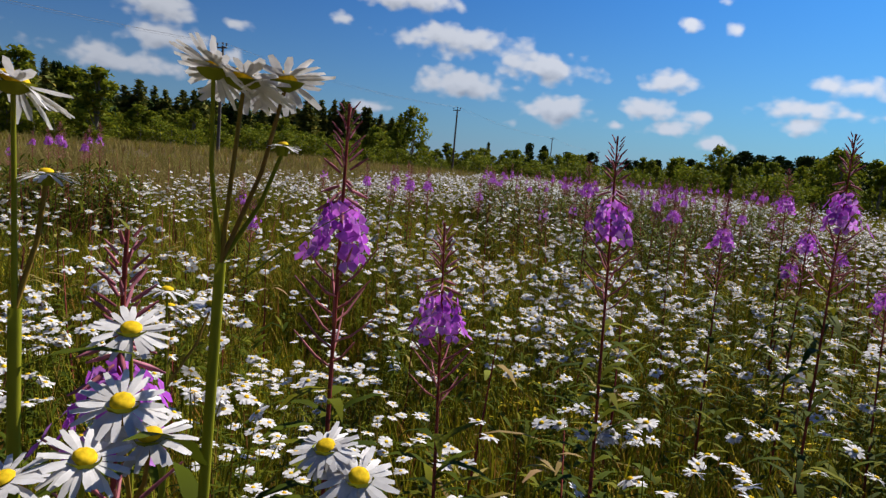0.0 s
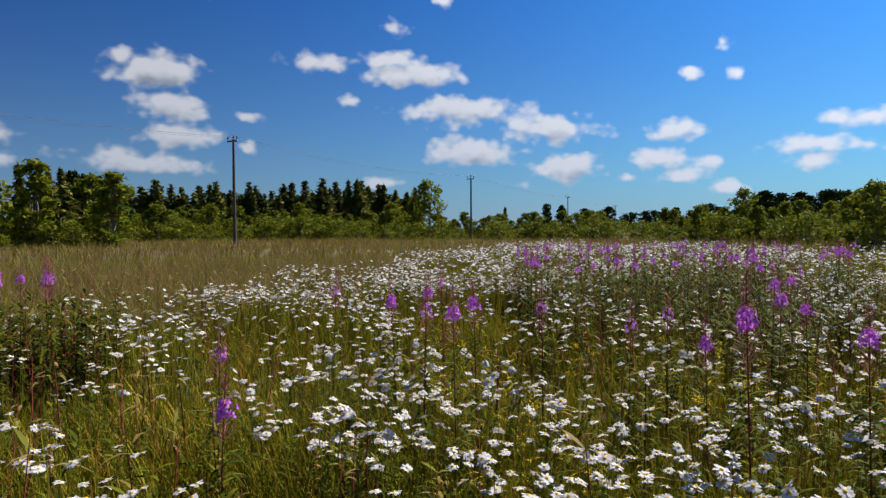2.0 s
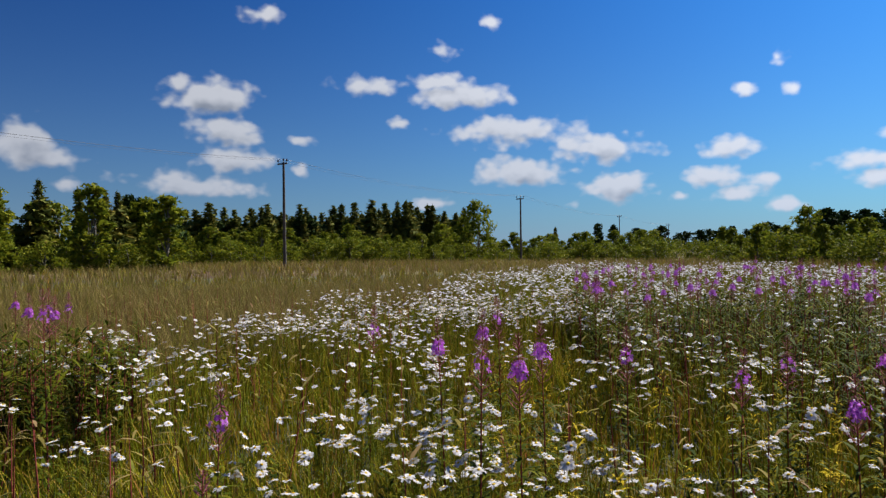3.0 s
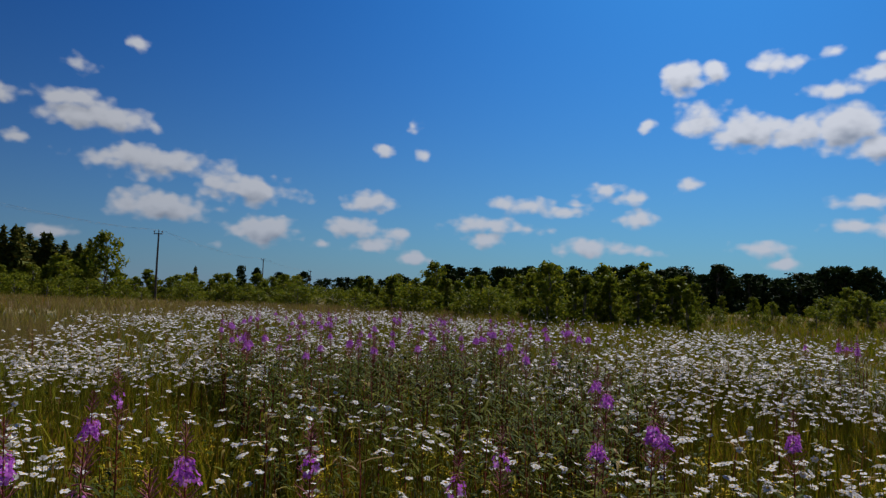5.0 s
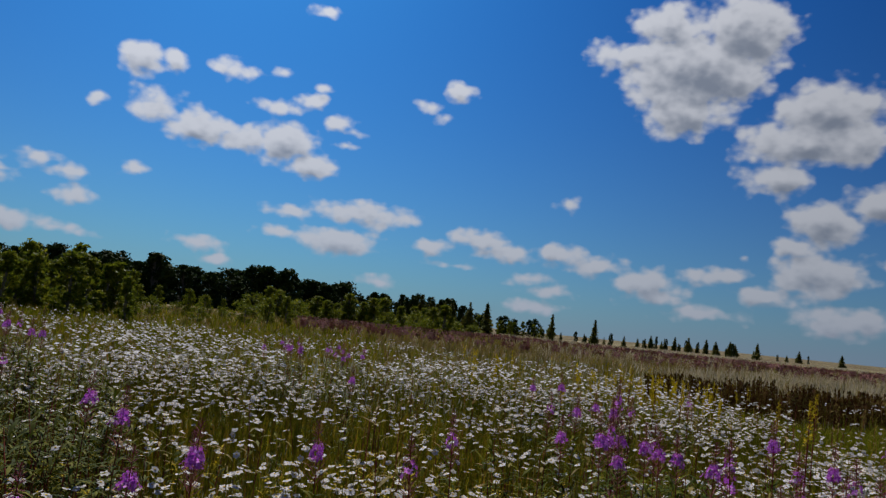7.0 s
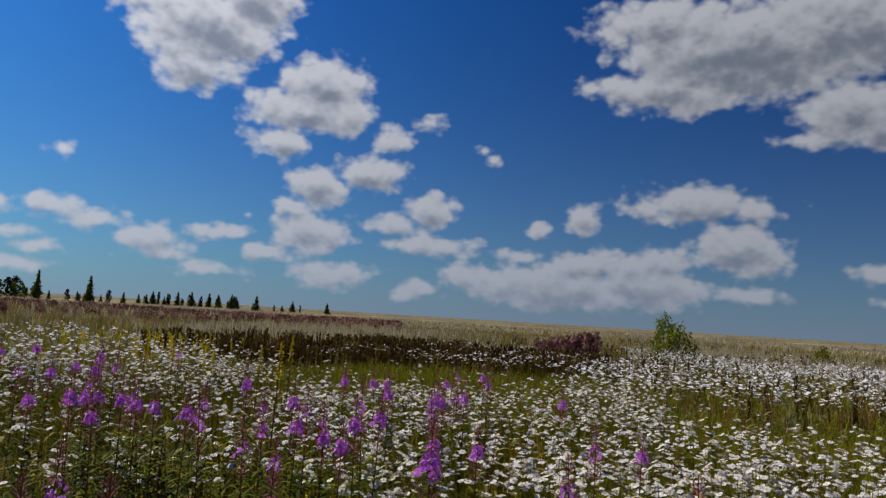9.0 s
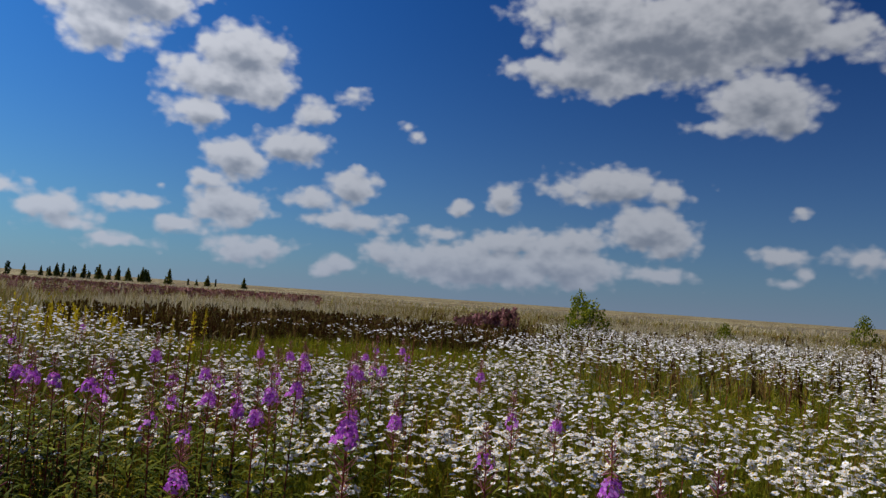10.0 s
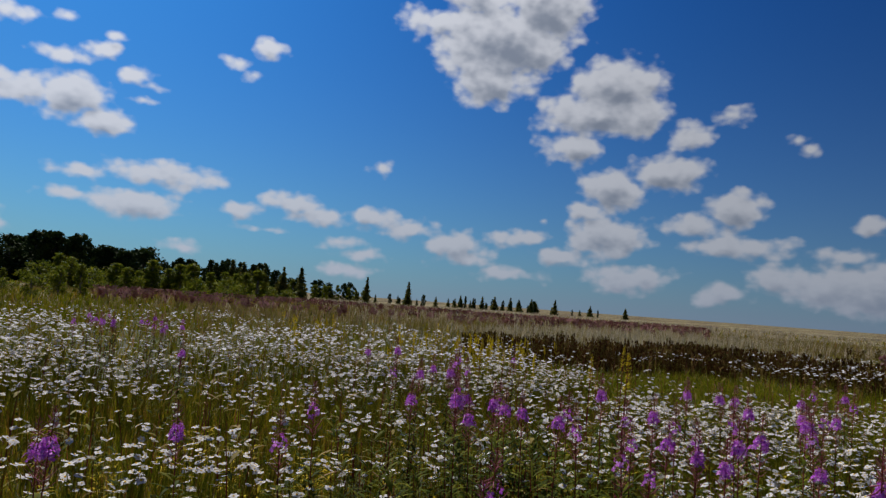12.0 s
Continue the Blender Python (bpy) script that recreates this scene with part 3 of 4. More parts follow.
def daisy_disc(radius, soup, at=(0, 0, 0), tilt=(0, 0), m=2, rings=3, sides=8):
    v, f = [], []
    for i in range(rings):
        t = i / rings * math.pi / 2
        for k in range(sides):
            a = 2 * math.pi * k / sides
            v.append((radius * 0.27 * math.cos(t) * math.cos(a), radius * 0.27 * math.cos(t) * math.sin(a), radius * 0.15 * math.sin(t) + 0.001))
    v.append((0, 0, radius * 0.16))
    for i in range(rings - 1):
        for k in range(sides):
            f.append((i * sides + k, i * sides + (k + 1) % sides, (i + 1) * sides + (k + 1) % sides))
            f.append((i * sides + k, (i + 1) * sides + (k + 1) % sides, (i + 1) * sides + k))
    for k in range(sides):
        f.append(((rings - 1) * sides + k, (rings - 1) * sides + (k + 1) % sides, len(v) - 1))
    soup.add(turned(v, 0, tilt[0], tilt[1], 1, at), f, m)
    return soup


def flat_head(soup, radius, at, sides, tilt, rng):
    """A small head for a distance: a frilled white plate and a yellow button."""
    v = [(0, 0, 0)]
    for k in range(sides * 2):
        a = math.pi * k / sides
        r = radius * (1.0 if k % 2 else 0.72) * rng.uniform(0.9, 1.1)
        v.append((r * math.cos(a), r * math.sin(a), rng.uniform(-0.2, 0.05) * radius))
    f = [(0, 1 + k, 1 + (k + 1) % (2 * sides)) for k in range(2 * sides)]
    soup.add(turned(v, 0, tilt[0], tilt[1], 1, at), f, 1)
    b = [(0, 0, 0.2 * radius)] + [(0.24 * radius * math.cos(t), 0.24 * radius * math.sin(t), 0.04 * radius) for t in np.linspace(0, 6.28, 6)[:-1]]
    soup.add(turned(b, 0, tilt[0], tilt[1], 1, at), [(0, 1 + k, 1 + (k + 1) % 5) for k in range(5)], 2)


def daisy_plants(level, count, seed):
    """Branched plants of unit height for scattering. Heads are given for a plant 0.68 m high."""
    out = []
    for k in range(count):
        rng = np.random.default_rng(seed + k)
        soup = Soup()
        heads = rng.integers(2, 5) if level < 3 else rng.integers(2, 4)
        for h in range(heads):
            a, sp = rng.uniform(0, 6.28), rng.uniform(0.02, 0.15)
            top = np.array((sp * math.cos(a), sp * math.sin(a), rng.uniform(0.86, 1.04)))
            tilt = tuple(rng.normal(0, 0.30, 2))
            rad = rng.uniform(0.030, 0.043)
            if level == 1:
                mid = np.array((top[0] * 0.35, top[1] * 0.35, 0.55))
                soup.add(*tube([(0, 0, 0), mid, top], (0.004, 0.0032, 0.002), 3), 0)
                daisy_head(13, rad, soup, top, tilt, seed + k * 9 + h)
                daisy_disc(rad, soup, top, tilt, 2, 2, 7)
                for j in range(7):
                    b = rng.uniform(0, 6.28)
                    v, f = leaf(rng.uniform(0.06, 0.13), 0.014, 0.5, rng.uniform(0.2, 0.9))
                    t = rng.uniform(0.25, 0.8)
                    soup.add(turned(v, b, 0, 0, 1, mid * t / 0.55 if t < 0.55 else mid + (top - mid) * (t - 0.55) / 0.45), f, 3)
            elif level == 2:
                soup.add(*tube([(0, 0, 0.2), top], (0.005, 0.003), 3), 0)
                flat_head(soup, rad * 1.08, top, 6, tilt, rng)
            else:
                soup.add([(top[0] * 0.4 - 0.006, top[1] * 0.4, 0.25), (top[0] * 0.4 + 0.006, top[1] * 0.4, 0.25), tuple(top)], [(0, 1, 2)], 0)
                q = turned([(rad, 0, 0), (0.3 * rad, rad, 0.1 * rad), (-rad, 0.3 * rad, 0), (-0.4 * rad, -rad, -0.1 * rad), (0.6 * rad, -0.8 * rad, 0)], rng.uniform(0, 6), tilt[0], tilt[1], 1.15, top)
                soup.add(q, [(0, 1, 2), (0, 2, 3), (0, 3, 4)], 1)
        out.append(soup.arrays())
    return out


def daisy_field(name, n, r0, r1, seed, level, label, gap=0.0, grow=1.0, a0=-42.0, a1=152.0, h0=0.52, h1=0.78, around=HUB, lane=0.0):
    xy = ring(n, r0, r1, seed, a0, a1, around)
    rng = np.random.default_rng(seed + 5)
    xy = xy[rng.uniform(0, 1.3, len(xy)) < zones(xy)[0]]
    if gap:
        xy = clear_of_path(xy, gap)
    if lane:
        near = clear_of_path(xy, lane)
        xy = np.array([p for p in xy if not (near == p).all(1).any()])
    h = rng.uniform(h0, h1, len(xy))
    ob = scatter(name, daisy_plants(level, 8, seed), xy, ground_z(xy), h, [STALK, PETAL, DISC, HERB], 0.08, rng, np.full(len(xy), 0.68) * grow)
    return tagged(ob, label, "flowers", kind="stuff")


daisy_field("daisy_field", 3300, 0.0, 4.9, 51, 1, "white daisies with yellow centres on branched stems", 0.26, a0=0, a1=360, around=START)
daisy_field("daisy_field", 18500, 4.2, 13, 52, 2, "white daisies standing thick in the meadow", a0=-100, a1=155)
daisy_field("daisy_field", 52000, 13, 40, 53, 3, "white daisies massed across the meadow", grow=1.35)
daisy_field("daisy_field", 26000, 40, 75, 54, 3, "far white sheet of daisies", grow=2.0, a0=-8, a1=100)
daisy_field("daisy_field", 2600, 0.0, 3.3, 55, 1, "low white daisies along the line walked", a0=0, a1=360, h0=0.32, h1=0.46, around=START, lane=0.3)


# ---------------------------------------------------------------- leafy herbs between the flowers
def herb_templates(seed, leaves, fat):
    out = []
    for k in range(5):
        rng = np.random.default_rng(seed + k)
        soup = Soup()
        soup.add(*tube([(0, 0, 0), (0.02, 0.01, 0.5), (0.0, 0.03, 0.98)], (0.008, 0.006, 0.002), 3), 0)
        for j in range(leaves):
            t = rng.uniform(0.15, 0.97)
            v, f = leaf(rng.uniform(0.14, 0.30) * (1.15 - 0.6 * t), fat * rng.uniform(0.7, 1.2), rng.uniform(0.2, 0.7), rng.uniform(0.3, 1.0))
            soup.add(turned(v, rng.uniform(0, 6.28), 0, 0, 1, (0, 0, t)), f, 1)
        out.append(soup.arrays())
    return out


def herb_field(name, n, r0, r1, seed, leaves, fat, h0, h1, mats, label, a0, a1, gap=0.0, around=HUB, pick=every):
    xy = ring(n, r0, r1, seed, a0, a1, around)
    rng = np.random.default_rng(seed + 3)
    xy = xy[rng.uniform(0, 1, len(xy)) < pick(xy) * (0.25 + wave(xy, 0.9, 61))]
    if gap:
        xy = clear_of_path(xy, gap)
    ob = scatter(name, herb_templates(seed, leaves, fat), xy, ground_z(xy), rng.uniform(h0, h1, len(xy)), mats, 0.08, rng)
    return tagged(ob, label, "plants", kind="stuff")


herb_field("leafy_herbs", 1300, 0.0, 4.9, 71, 16, 0.05, 0.3, 0.56, [STALK, HERB], "dark green leafy stems among the grass", 0, 360, 0.28, START)
herb_field("leafy_herbs", 4200, 4.4, 14, 72, 8, 0.06, 0.3, 0.56, [STALK, HERB], "dark green leafy stems among the daisies", -105, 155, 0, HUB, but_dry)
herb_field("red_stalks", 420, 0.0, 4.9, 73, 7, 0.025, 0.45, 0.85, [RED_STEM, DRY], "thin reddish dry stalks among the flowers", 0, 360, 0.28, START)
herb_field("red_stalks", 2200, 4.4, 16, 74, 5, 0.03, 0.5, 0.95, [RED_STEM, DRY], "thin reddish dry stalks in the meadow", -105, 155)
herb_field("yellow_herbs", 420, 0.6, 7, 75, 20, 0.035, 0.3, 0.5, [STALK, GOLD], "low yellow-flowering herbs in the grass", 0, 130, 0.3)

herb_field("fireweed_thicket", 620, 4.4, 9.5, 76, 24, 0.024, 0.6, 0.95, [RED_STEM, HERB], "dark leafy thicket of unopened fireweed", 12, 43, 0, HUB, lambda xy: 0.35 + 0.65 * step(wave(xy, 1.3, 62), 0.35, 0.55))
herb_field("fireweed_thicket", 700, 9.0, 13.5, 79, 20, 0.034, 0.6, 0.98, [RED_STEM, HERB], "reddish stems of fireweed behind the thicket", 10, 38, 0, HUB, lambda xy: step(wave(xy, 1.6, 62), 0.4, 0.55))
herb_field("fireweed_thicket", 280, 6.0, 8.4, 77, 24, 0.030, 0.7, 0.95, [RED_STEM, HERB], "dark leafy thicket below purple fireweed", -41, -23, 0, START)
herb_field("fireweed_thicket", 140, 3.2, 6.0, 78, 24, 0.026, 0.55, 0.85, [RED_STEM, HERB], "dark leafy fireweed stems among the daisies", 66, 90, 0, HUB)


def dock_templates(seed):
    """Upright rust-brown seed spikes."""
    out = []
    for k in range(5):
        rng = np.random.default_rng(seed + k)
        soup = Soup()
        for b in range(4):
            a, sp = rng.uniform(0, 6.28), rng.uniform(0.02, 0.16)
            top = np.array((sp * math.cos(a), sp * math.sin(a), rng.uniform(0.75, 1.0)))
            soup.add([(-0.008, 0, 0), (0.008, 0, 0), top], [(0, 1, 2)], 0)
            for j in range(9):
                t = rng.uniform(0.4, 1.0)
                c, r = top * t, rng.uniform(0.02, 0.045)
                v = np.array([(r, 0, -r), (-r, r * 0.4, -r * 0.6), (0, -r * 0.5, r * 1.6)]) + c
                soup.add(v, [(0, 1, 2)], 0)
        out.append(soup.arrays())
    return out


def spike_field(name, n, r0, r1, a0, a1, seed, pick, h0, h1, mat, label, grow=1.0):
    xy = ring(n, r0, r1, seed, a0, a1)
    rng = np.random.default_rng(seed)
    xy = xy[rng.uniform(0, 1, len(xy)) < pick(xy)]
    h = rng.uniform(h0, h1, len(xy))
    ob = scatter(name, dock_templates(seed), xy, ground_z(xy), h, [mat], 0.06, rng, h * grow)
    return tagged(ob, label, "plants", kind="stuff")


spike_field("dock_stand", 12500, 17, 35, 80, 124, 81, share(2), 0.45, 0.95, DOCK, "stand of dark rust-brown dock gone to seed", 0.85)
spike_field("dock_stand", 900, 30, 60, 112, 150, 82, lambda xy: step(wave(xy, 6, 83), 0.5, 0.7), 0.6, 0.9, DOCK, "scattered brown seed stalks in pale grass", 1.5)
spike_field("far_fireweed_band", 2600, 55, 125, 58, 104, 84, lambda xy: step(wave(xy, 16, 85), 0.35, 0.6), 0.7, 1.0, FADED, "far reddish band of faded fireweed", 4.0)
spike_field("goldenrod_stand", 170, 13, 28, 70, 91, 86, lambda xy: step(wave(xy, 3, 87), 0.45, 0.65), 0.65, 1.0, GOLD, "yellow goldenrod standing in the far daisies", 0.8)
spike_field("fireweed_clump", 90, 26, 29, 114.5, 119, 90, every, 1.0, 1.5, FADED, "clump of fading pinkish fireweed on the plain", 1.6)
spike_field("dark_stalks", 900, 12, 30, 118, 150, 88, lambda xy: step(wave(xy, 3, 89), 0.35, 0.6), 0.6, 0.95, DOCK, "thin dark seed stalks rising above the daisies", 0.6)


# ---------------------------------------------------------------- fireweed
def fireweed_variant(seed, tall, bloom=1.0):
    """A willowherb plant: red stem, narrow leaves, a raceme of open flowers under a tip of buds, and thin pods."""
    rng = np.random.default_rng(seed)
    root = new("fireweed")
    tagged(root, "fireweed with magenta flowers on a tall red stem" if bloom == 1 else "fading fireweed with few flowers remaining on a red stem", "flower", "fireweed in the meadow")
    bend = rng.normal(0, 0.022, 2)

    def spine(t):
        return np.array((bend[0] * t * t, bend[1] * t * t, tall * t))

    lo = rng.uniform(0.76, 0.78)
    hi = lo + 0.066 / tall
    ts = np.linspace(0, min(hi + 0.115 / tall, 1.0), 9)
    part("stem", mesh_of("stem", *tube([spine(t) for t in ts], 0.0055 * (1.05 - ts * 0.8), 6), [RED_STEM], None, True), root, "reddish stem")
    soup = Soup()
    n = int(58 * tall)
    for j in range(n):
        t = 0.10 + 0.56 * j / n
        v, f = leaf(rng.uniform(0.09, 0.15) * (1.1 - 0.5 * t), rng.uniform(0.014, 0.022), rng.uniform(0.3, 0.7), rng.uniform(0.2, 0.9))
        soup.add(turned(v, j * 2.4 + rng.normal(0, 0.2), 0, 0, 1, spine(t)), f)
    part("foliage", soup.mesh("foliage", [HERB]), root, "narrow green leaves")
    soup = Soup()
    n = int(rng.integers(20, 27) * bloom)
    for j in range(n):
        u = j / n
        t = lo + (hi - lo) * u
        a, out_ = j * 2.4 + rng.normal(0, 0.3), 0.034 - 0.012 * u + rng.normal(0, 0.006)
        c = spine(t) + np.array((math.cos(a), math.sin(a), 0.15)) * out_
        face = Euler((0, math.pi / 2 - 0.35 + rng.normal(0, 0.25), a))
        m = np.array(face.to_matrix())
        s = rng.uniform(0.75, 1.0) * (1.0 - 0.25 * u)
        for p in range(4):
            b = p * math.pi / 2 + 0.785 + rng.normal(0, 0.12)
            v = np.array([(0, 0, 0), (0.010, -0.007, 0.001), (0.018, -0.006, 0.002), (0.018, 0.006, 0.002), (0.010, 0.007, 0.001)]) * s
            v = turned(v, b) @ m.T + c
            soup.add(v, [(0, 1, 4), (1, 2, 4), (2, 3, 4)])
    tagged(part("flower_spike", soup.mesh("flower_spike", [MAGENTA]), root, "open magenta blossoms"), kind="stuff")
    soup = Soup()
    for j in range(34):
        u = j / 34
        t = hi + (min(hi + 0.105 / tall, 1.0) - hi) * u
        a = j * 2.4
        ln = 0.019 * (1.1 - u)
        d = np.array((math.cos(a), math.sin(a), 0.35 + 0.9 * u - (0.9 if u < 0.3 else 0)))
        c = spine(t)
        soup.add(*tube([c + d * 0.006, c + d * (0.008 + ln * 0.7), c + d * (0.010 + ln * 1.3)], (0.0014, 0.0024 * (1.1 - 0.7 * u), 0.0007), 4))
    tagged(part("bud_tip", soup.mesh("bud_tip", [BUD]), root, "tapering tip of crimson buds"), kind="stuff")
    soup = Soup()
    for j in range(16):
        t = lo - 0.09 + 0.09 * j / 16
        a = j * 2.4 + 0.5
        d = np.array((math.cos(a), math.sin(a), rng.uniform(0.3, 0.8)))
        c = spine(t)
        soup.add(*tube([c, c + d * 0.022, c + d * 0.052 + np.array((0, 0, 0.012))], (0.0012, 0.0020, 0.0010), 4))
    tagged(part("pod_whorl", soup.mesh("pod_whorl", [POD]), root, "thin pink seed pods"), kind="stuff")
    LEAN.append(bend)
    return root


LEAN = []
KINDS = [fireweed_variant(200 + k, h, b) for k, (h, b) in enumerate([(h, b) for b in (1.0, 0.4) for h in (1.0, 1.12, 1.25, 1.38)])]
for k, ob in enumerate(KINDS):
    ob.matrix_basis = pose(-4.2 - 0.35 * k, 7.4 + 0.9 * (k % 2) + 0.3 * k, 0, 0, 0, 40 * k)
used = [0]


def grow_fireweed(x, y, flower):
    """A fireweed whose open flowers stand at that height."""
    k = min(range(4), key=lambda i: abs((1.0, 1.12, 1.25, 1.38)[i] * 0.80 - flower))
    used[0] += 1
    j = used[0]
    s = flower / ((1.0, 1.12, 1.25, 1.38)[k] * 0.80)
    m = pose(x, y, float(ground_z([(x, y)])[0]) - 0.01, 1.4 * math.sin(j * 3.7), 1.4 * math.cos(j * 5.1), j * 137.5) @ Matrix.Diagonal((1, 1, s, 1))
    k += 4 if j > 12 and j % 5 in (1, 3) else 0
    top = m @ Vector((LEAN[k][0] * 0.64, LEAN[k][1] * 0.64, (1.0, 1.12, 1.25, 1.38)[k % 4] * 0.8))
    return copy_thing(KINDS[k], Matrix.Translation((x - top.x, y - top.y, 0)) @ m)


grow_fireweed(-0.055, 0.90, 1.20); grow_fireweed(0.43, 1.36, 1.22); grow_fireweed(1.10, 3.96, 1.22); grow_fireweed(-0.20, 0.57, 1.08); grow_fireweed(0.97, 1.48, 1.27); grow_fireweed(1.14, 2.36, 1.12)
grow_fireweed(0.10, 1.13, 1.03); grow_fireweed(1.79, 3.15, 1.24); grow_fireweed(1.48, 2.43, 1.12); grow_fireweed(1.85, 3.14, 0.92); grow_fireweed(2.86, 5.64, 1.00); grow_fireweed(1.60, 2.15, 0.95); grow_fireweed(-2.55, 6.61, 1.20)
grow_fireweed(-2.84, 6.49, 1.20); grow_fireweed(2.20, 5.81, 1.05); grow_fireweed(-3.48, 8.59, 1.10); grow_fireweed(-4.39, 9.31, 1.10)
grow_fireweed(-1.02, 5.17, 0.90); grow_fireweed(-0.78, 4.29, 0.85)
grow_fireweed(3.66, 9.01, 1.10); grow_fireweed(-0.61, 6.87, 1.05); grow_fireweed(-0.18, 5.98, 1.05)
grow_fireweed(0.18, 7.12, 1.10); grow_fireweed(0.06, 6.56, 1.05); grow_fireweed(0.31, 5.77, 1.05); grow_fireweed(0.02, 5.46, 1.05)
grow_fireweed(0.15, 5.12, 1.10); grow_fireweed(0.75, 5.94, 1.00); grow_fireweed(3.03, 7.23, 1.05); grow_fireweed(2.49, 6.05, 0.95)
grow_fireweed(1.56, 5.99, 0.95); grow_fireweed(1.49, 5.24, 0.90); grow_fireweed(1.28, 5.84, 0.90); grow_fireweed(2.04, 5.98, 0.95)
grow_fireweed(2.51, 6.49, 1.10); grow_fireweed(8.29, 9.63, 1.10); grow_fireweed(8.95, 9.64, 1.10); grow_fireweed(3.46, 5.18, 1.05)
grow_fireweed(7.50, 5.39, 1.15); grow_fireweed(5.57, 4.89, 1.10); grow_fireweed(6.56, 4.68, 1.10); grow_fireweed(4.61, 4.82, 1.00)
grow_fireweed(2.85, 5.16, 1.00); grow_fireweed(6.67, 7.43, 1.00); grow_fireweed(3.65, 3.89, 1.10); grow_fireweed(3.31, 3.83, 1.10)
grow_fireweed(4.58, 3.56, 1.15); grow_fireweed(3.16, 3.63, 1.00); grow_fireweed(3.12, 3.12, 1.15); grow_fireweed(3.34, 2.95, 1.15)
grow_fireweed(3.68, 2.98, 1.15); grow_fireweed(4.72, 2.58, 1.10); grow_fireweed(3.76, 2.55, 1.10); grow_fireweed(4.37, 2.35, 1.10)
grow_fireweed(3.16, 2.48, 1.00); grow_fireweed(2.88, 1.97, 1.05); grow_fireweed(3.26, 1.46, 0.95); grow_fireweed(2.29, 2.42, 1.00)
grow_fireweed(2.36, 3.56, 0.95); grow_fireweed(4.16, 3.30, 1.10); grow_fireweed(3.67, 3.28, 1.10); grow_fireweed(3.47, 3.21, 1.00)
grow_fireweed(3.64, 3.51, 1.00); grow_fireweed(5.09, 1.02, 1.00); grow_fireweed(3.60, 2.57, 0.95); grow_fireweed(3.35, 3.46, 0.90)
grow_fireweed(3.76, 4.46, 1.15); grow_fireweed(2.02, 4.20, 1.10); grow_fireweed(1.71, 4.22, 1.10); grow_fireweed(4.08, 4.25, 1.10)
grow_fireweed(5.77, 4.60, 1.20)
# thick clumps of fireweed out towards the plain
grow_fireweed(8.15, 5.84, 1.06); grow_fireweed(5.76, 5.14, 1.06); grow_fireweed(6.66, 4.90, 1.06); grow_fireweed(6.55, 4.73, 1.01)
grow_fireweed(6.40, 4.56, 1.06); grow_fireweed(6.45, 4.71, 1.03); grow_fireweed(8.19, 4.13, 1.06); grow_fireweed(4.18, 4.18, 1.06)
grow_fireweed(4.11, 4.08, 1.06); grow_fireweed(4.39, 4.22, 1.04); grow_fireweed(4.05, 4.39, 0.98); grow_fireweed(4.80, 4.52, 1.06)
grow_fireweed(4.58, 4.51, 1.02); grow_fireweed(4.72, 4.45, 1.01); grow_fireweed(4.09, 3.81, 1.06); grow_fireweed(6.18, 2.63, 1.06)
grow_fireweed(6.25, 2.62, 1.05); grow_fireweed(5.95, 2.30, 1.06); grow_fireweed(6.00, 2.41, 1.04); grow_fireweed(3.99, 3.49, 1.06)
grow_fireweed(3.55, 3.34, 1.06); grow_fireweed(3.52, 3.21, 1.06); grow_fireweed(5.03, 2.12, 1.06); grow_fireweed(4.87, 2.13, 1.01)
grow_fireweed(4.99, 1.99, 1.03); grow_fireweed(4.89, 1.95, 1.05); grow_fireweed(6.66, 1.40, 1.06); grow_fireweed(6.52, 1.56, 0.99)
grow_fireweed(6.70, 1.11, 1.06); grow_fireweed(6.44, 1.15, 0.99); grow_fireweed(3.06, 3.19, 1.06)
# the thicket a little way off
rng = np.random.default_rng(91)
for k in range(120):
    a, r = radians(rng.uniform(10, 38)), rng.uniform(7.5, 12) if k % 2 else rng.uniform(11, 18)
    grow_fireweed(HUB[0] + r * math.sin(a), HUB[1] + r * math.cos(a), rng.uniform(0.95, 1.2))
for k in range(16):
    a, r = radians(rng.uniform(55, 62)), rng.uniform(12, 15)
    grow_fireweed(HUB[0] + r * math.sin(a), HUB[1] + r * math.cos(a), rng.uniform(0.9, 1.1))
for k in range(5):
    a, r = radians(rng.normal(-30, 4)), rng.uniform(5.0, 7.5)
    grow_fireweed(HUB[0] + r * math.sin(a), HUB[1] - 0.8 + r * math.cos(a), rng.uniform(0.95, 1.2))


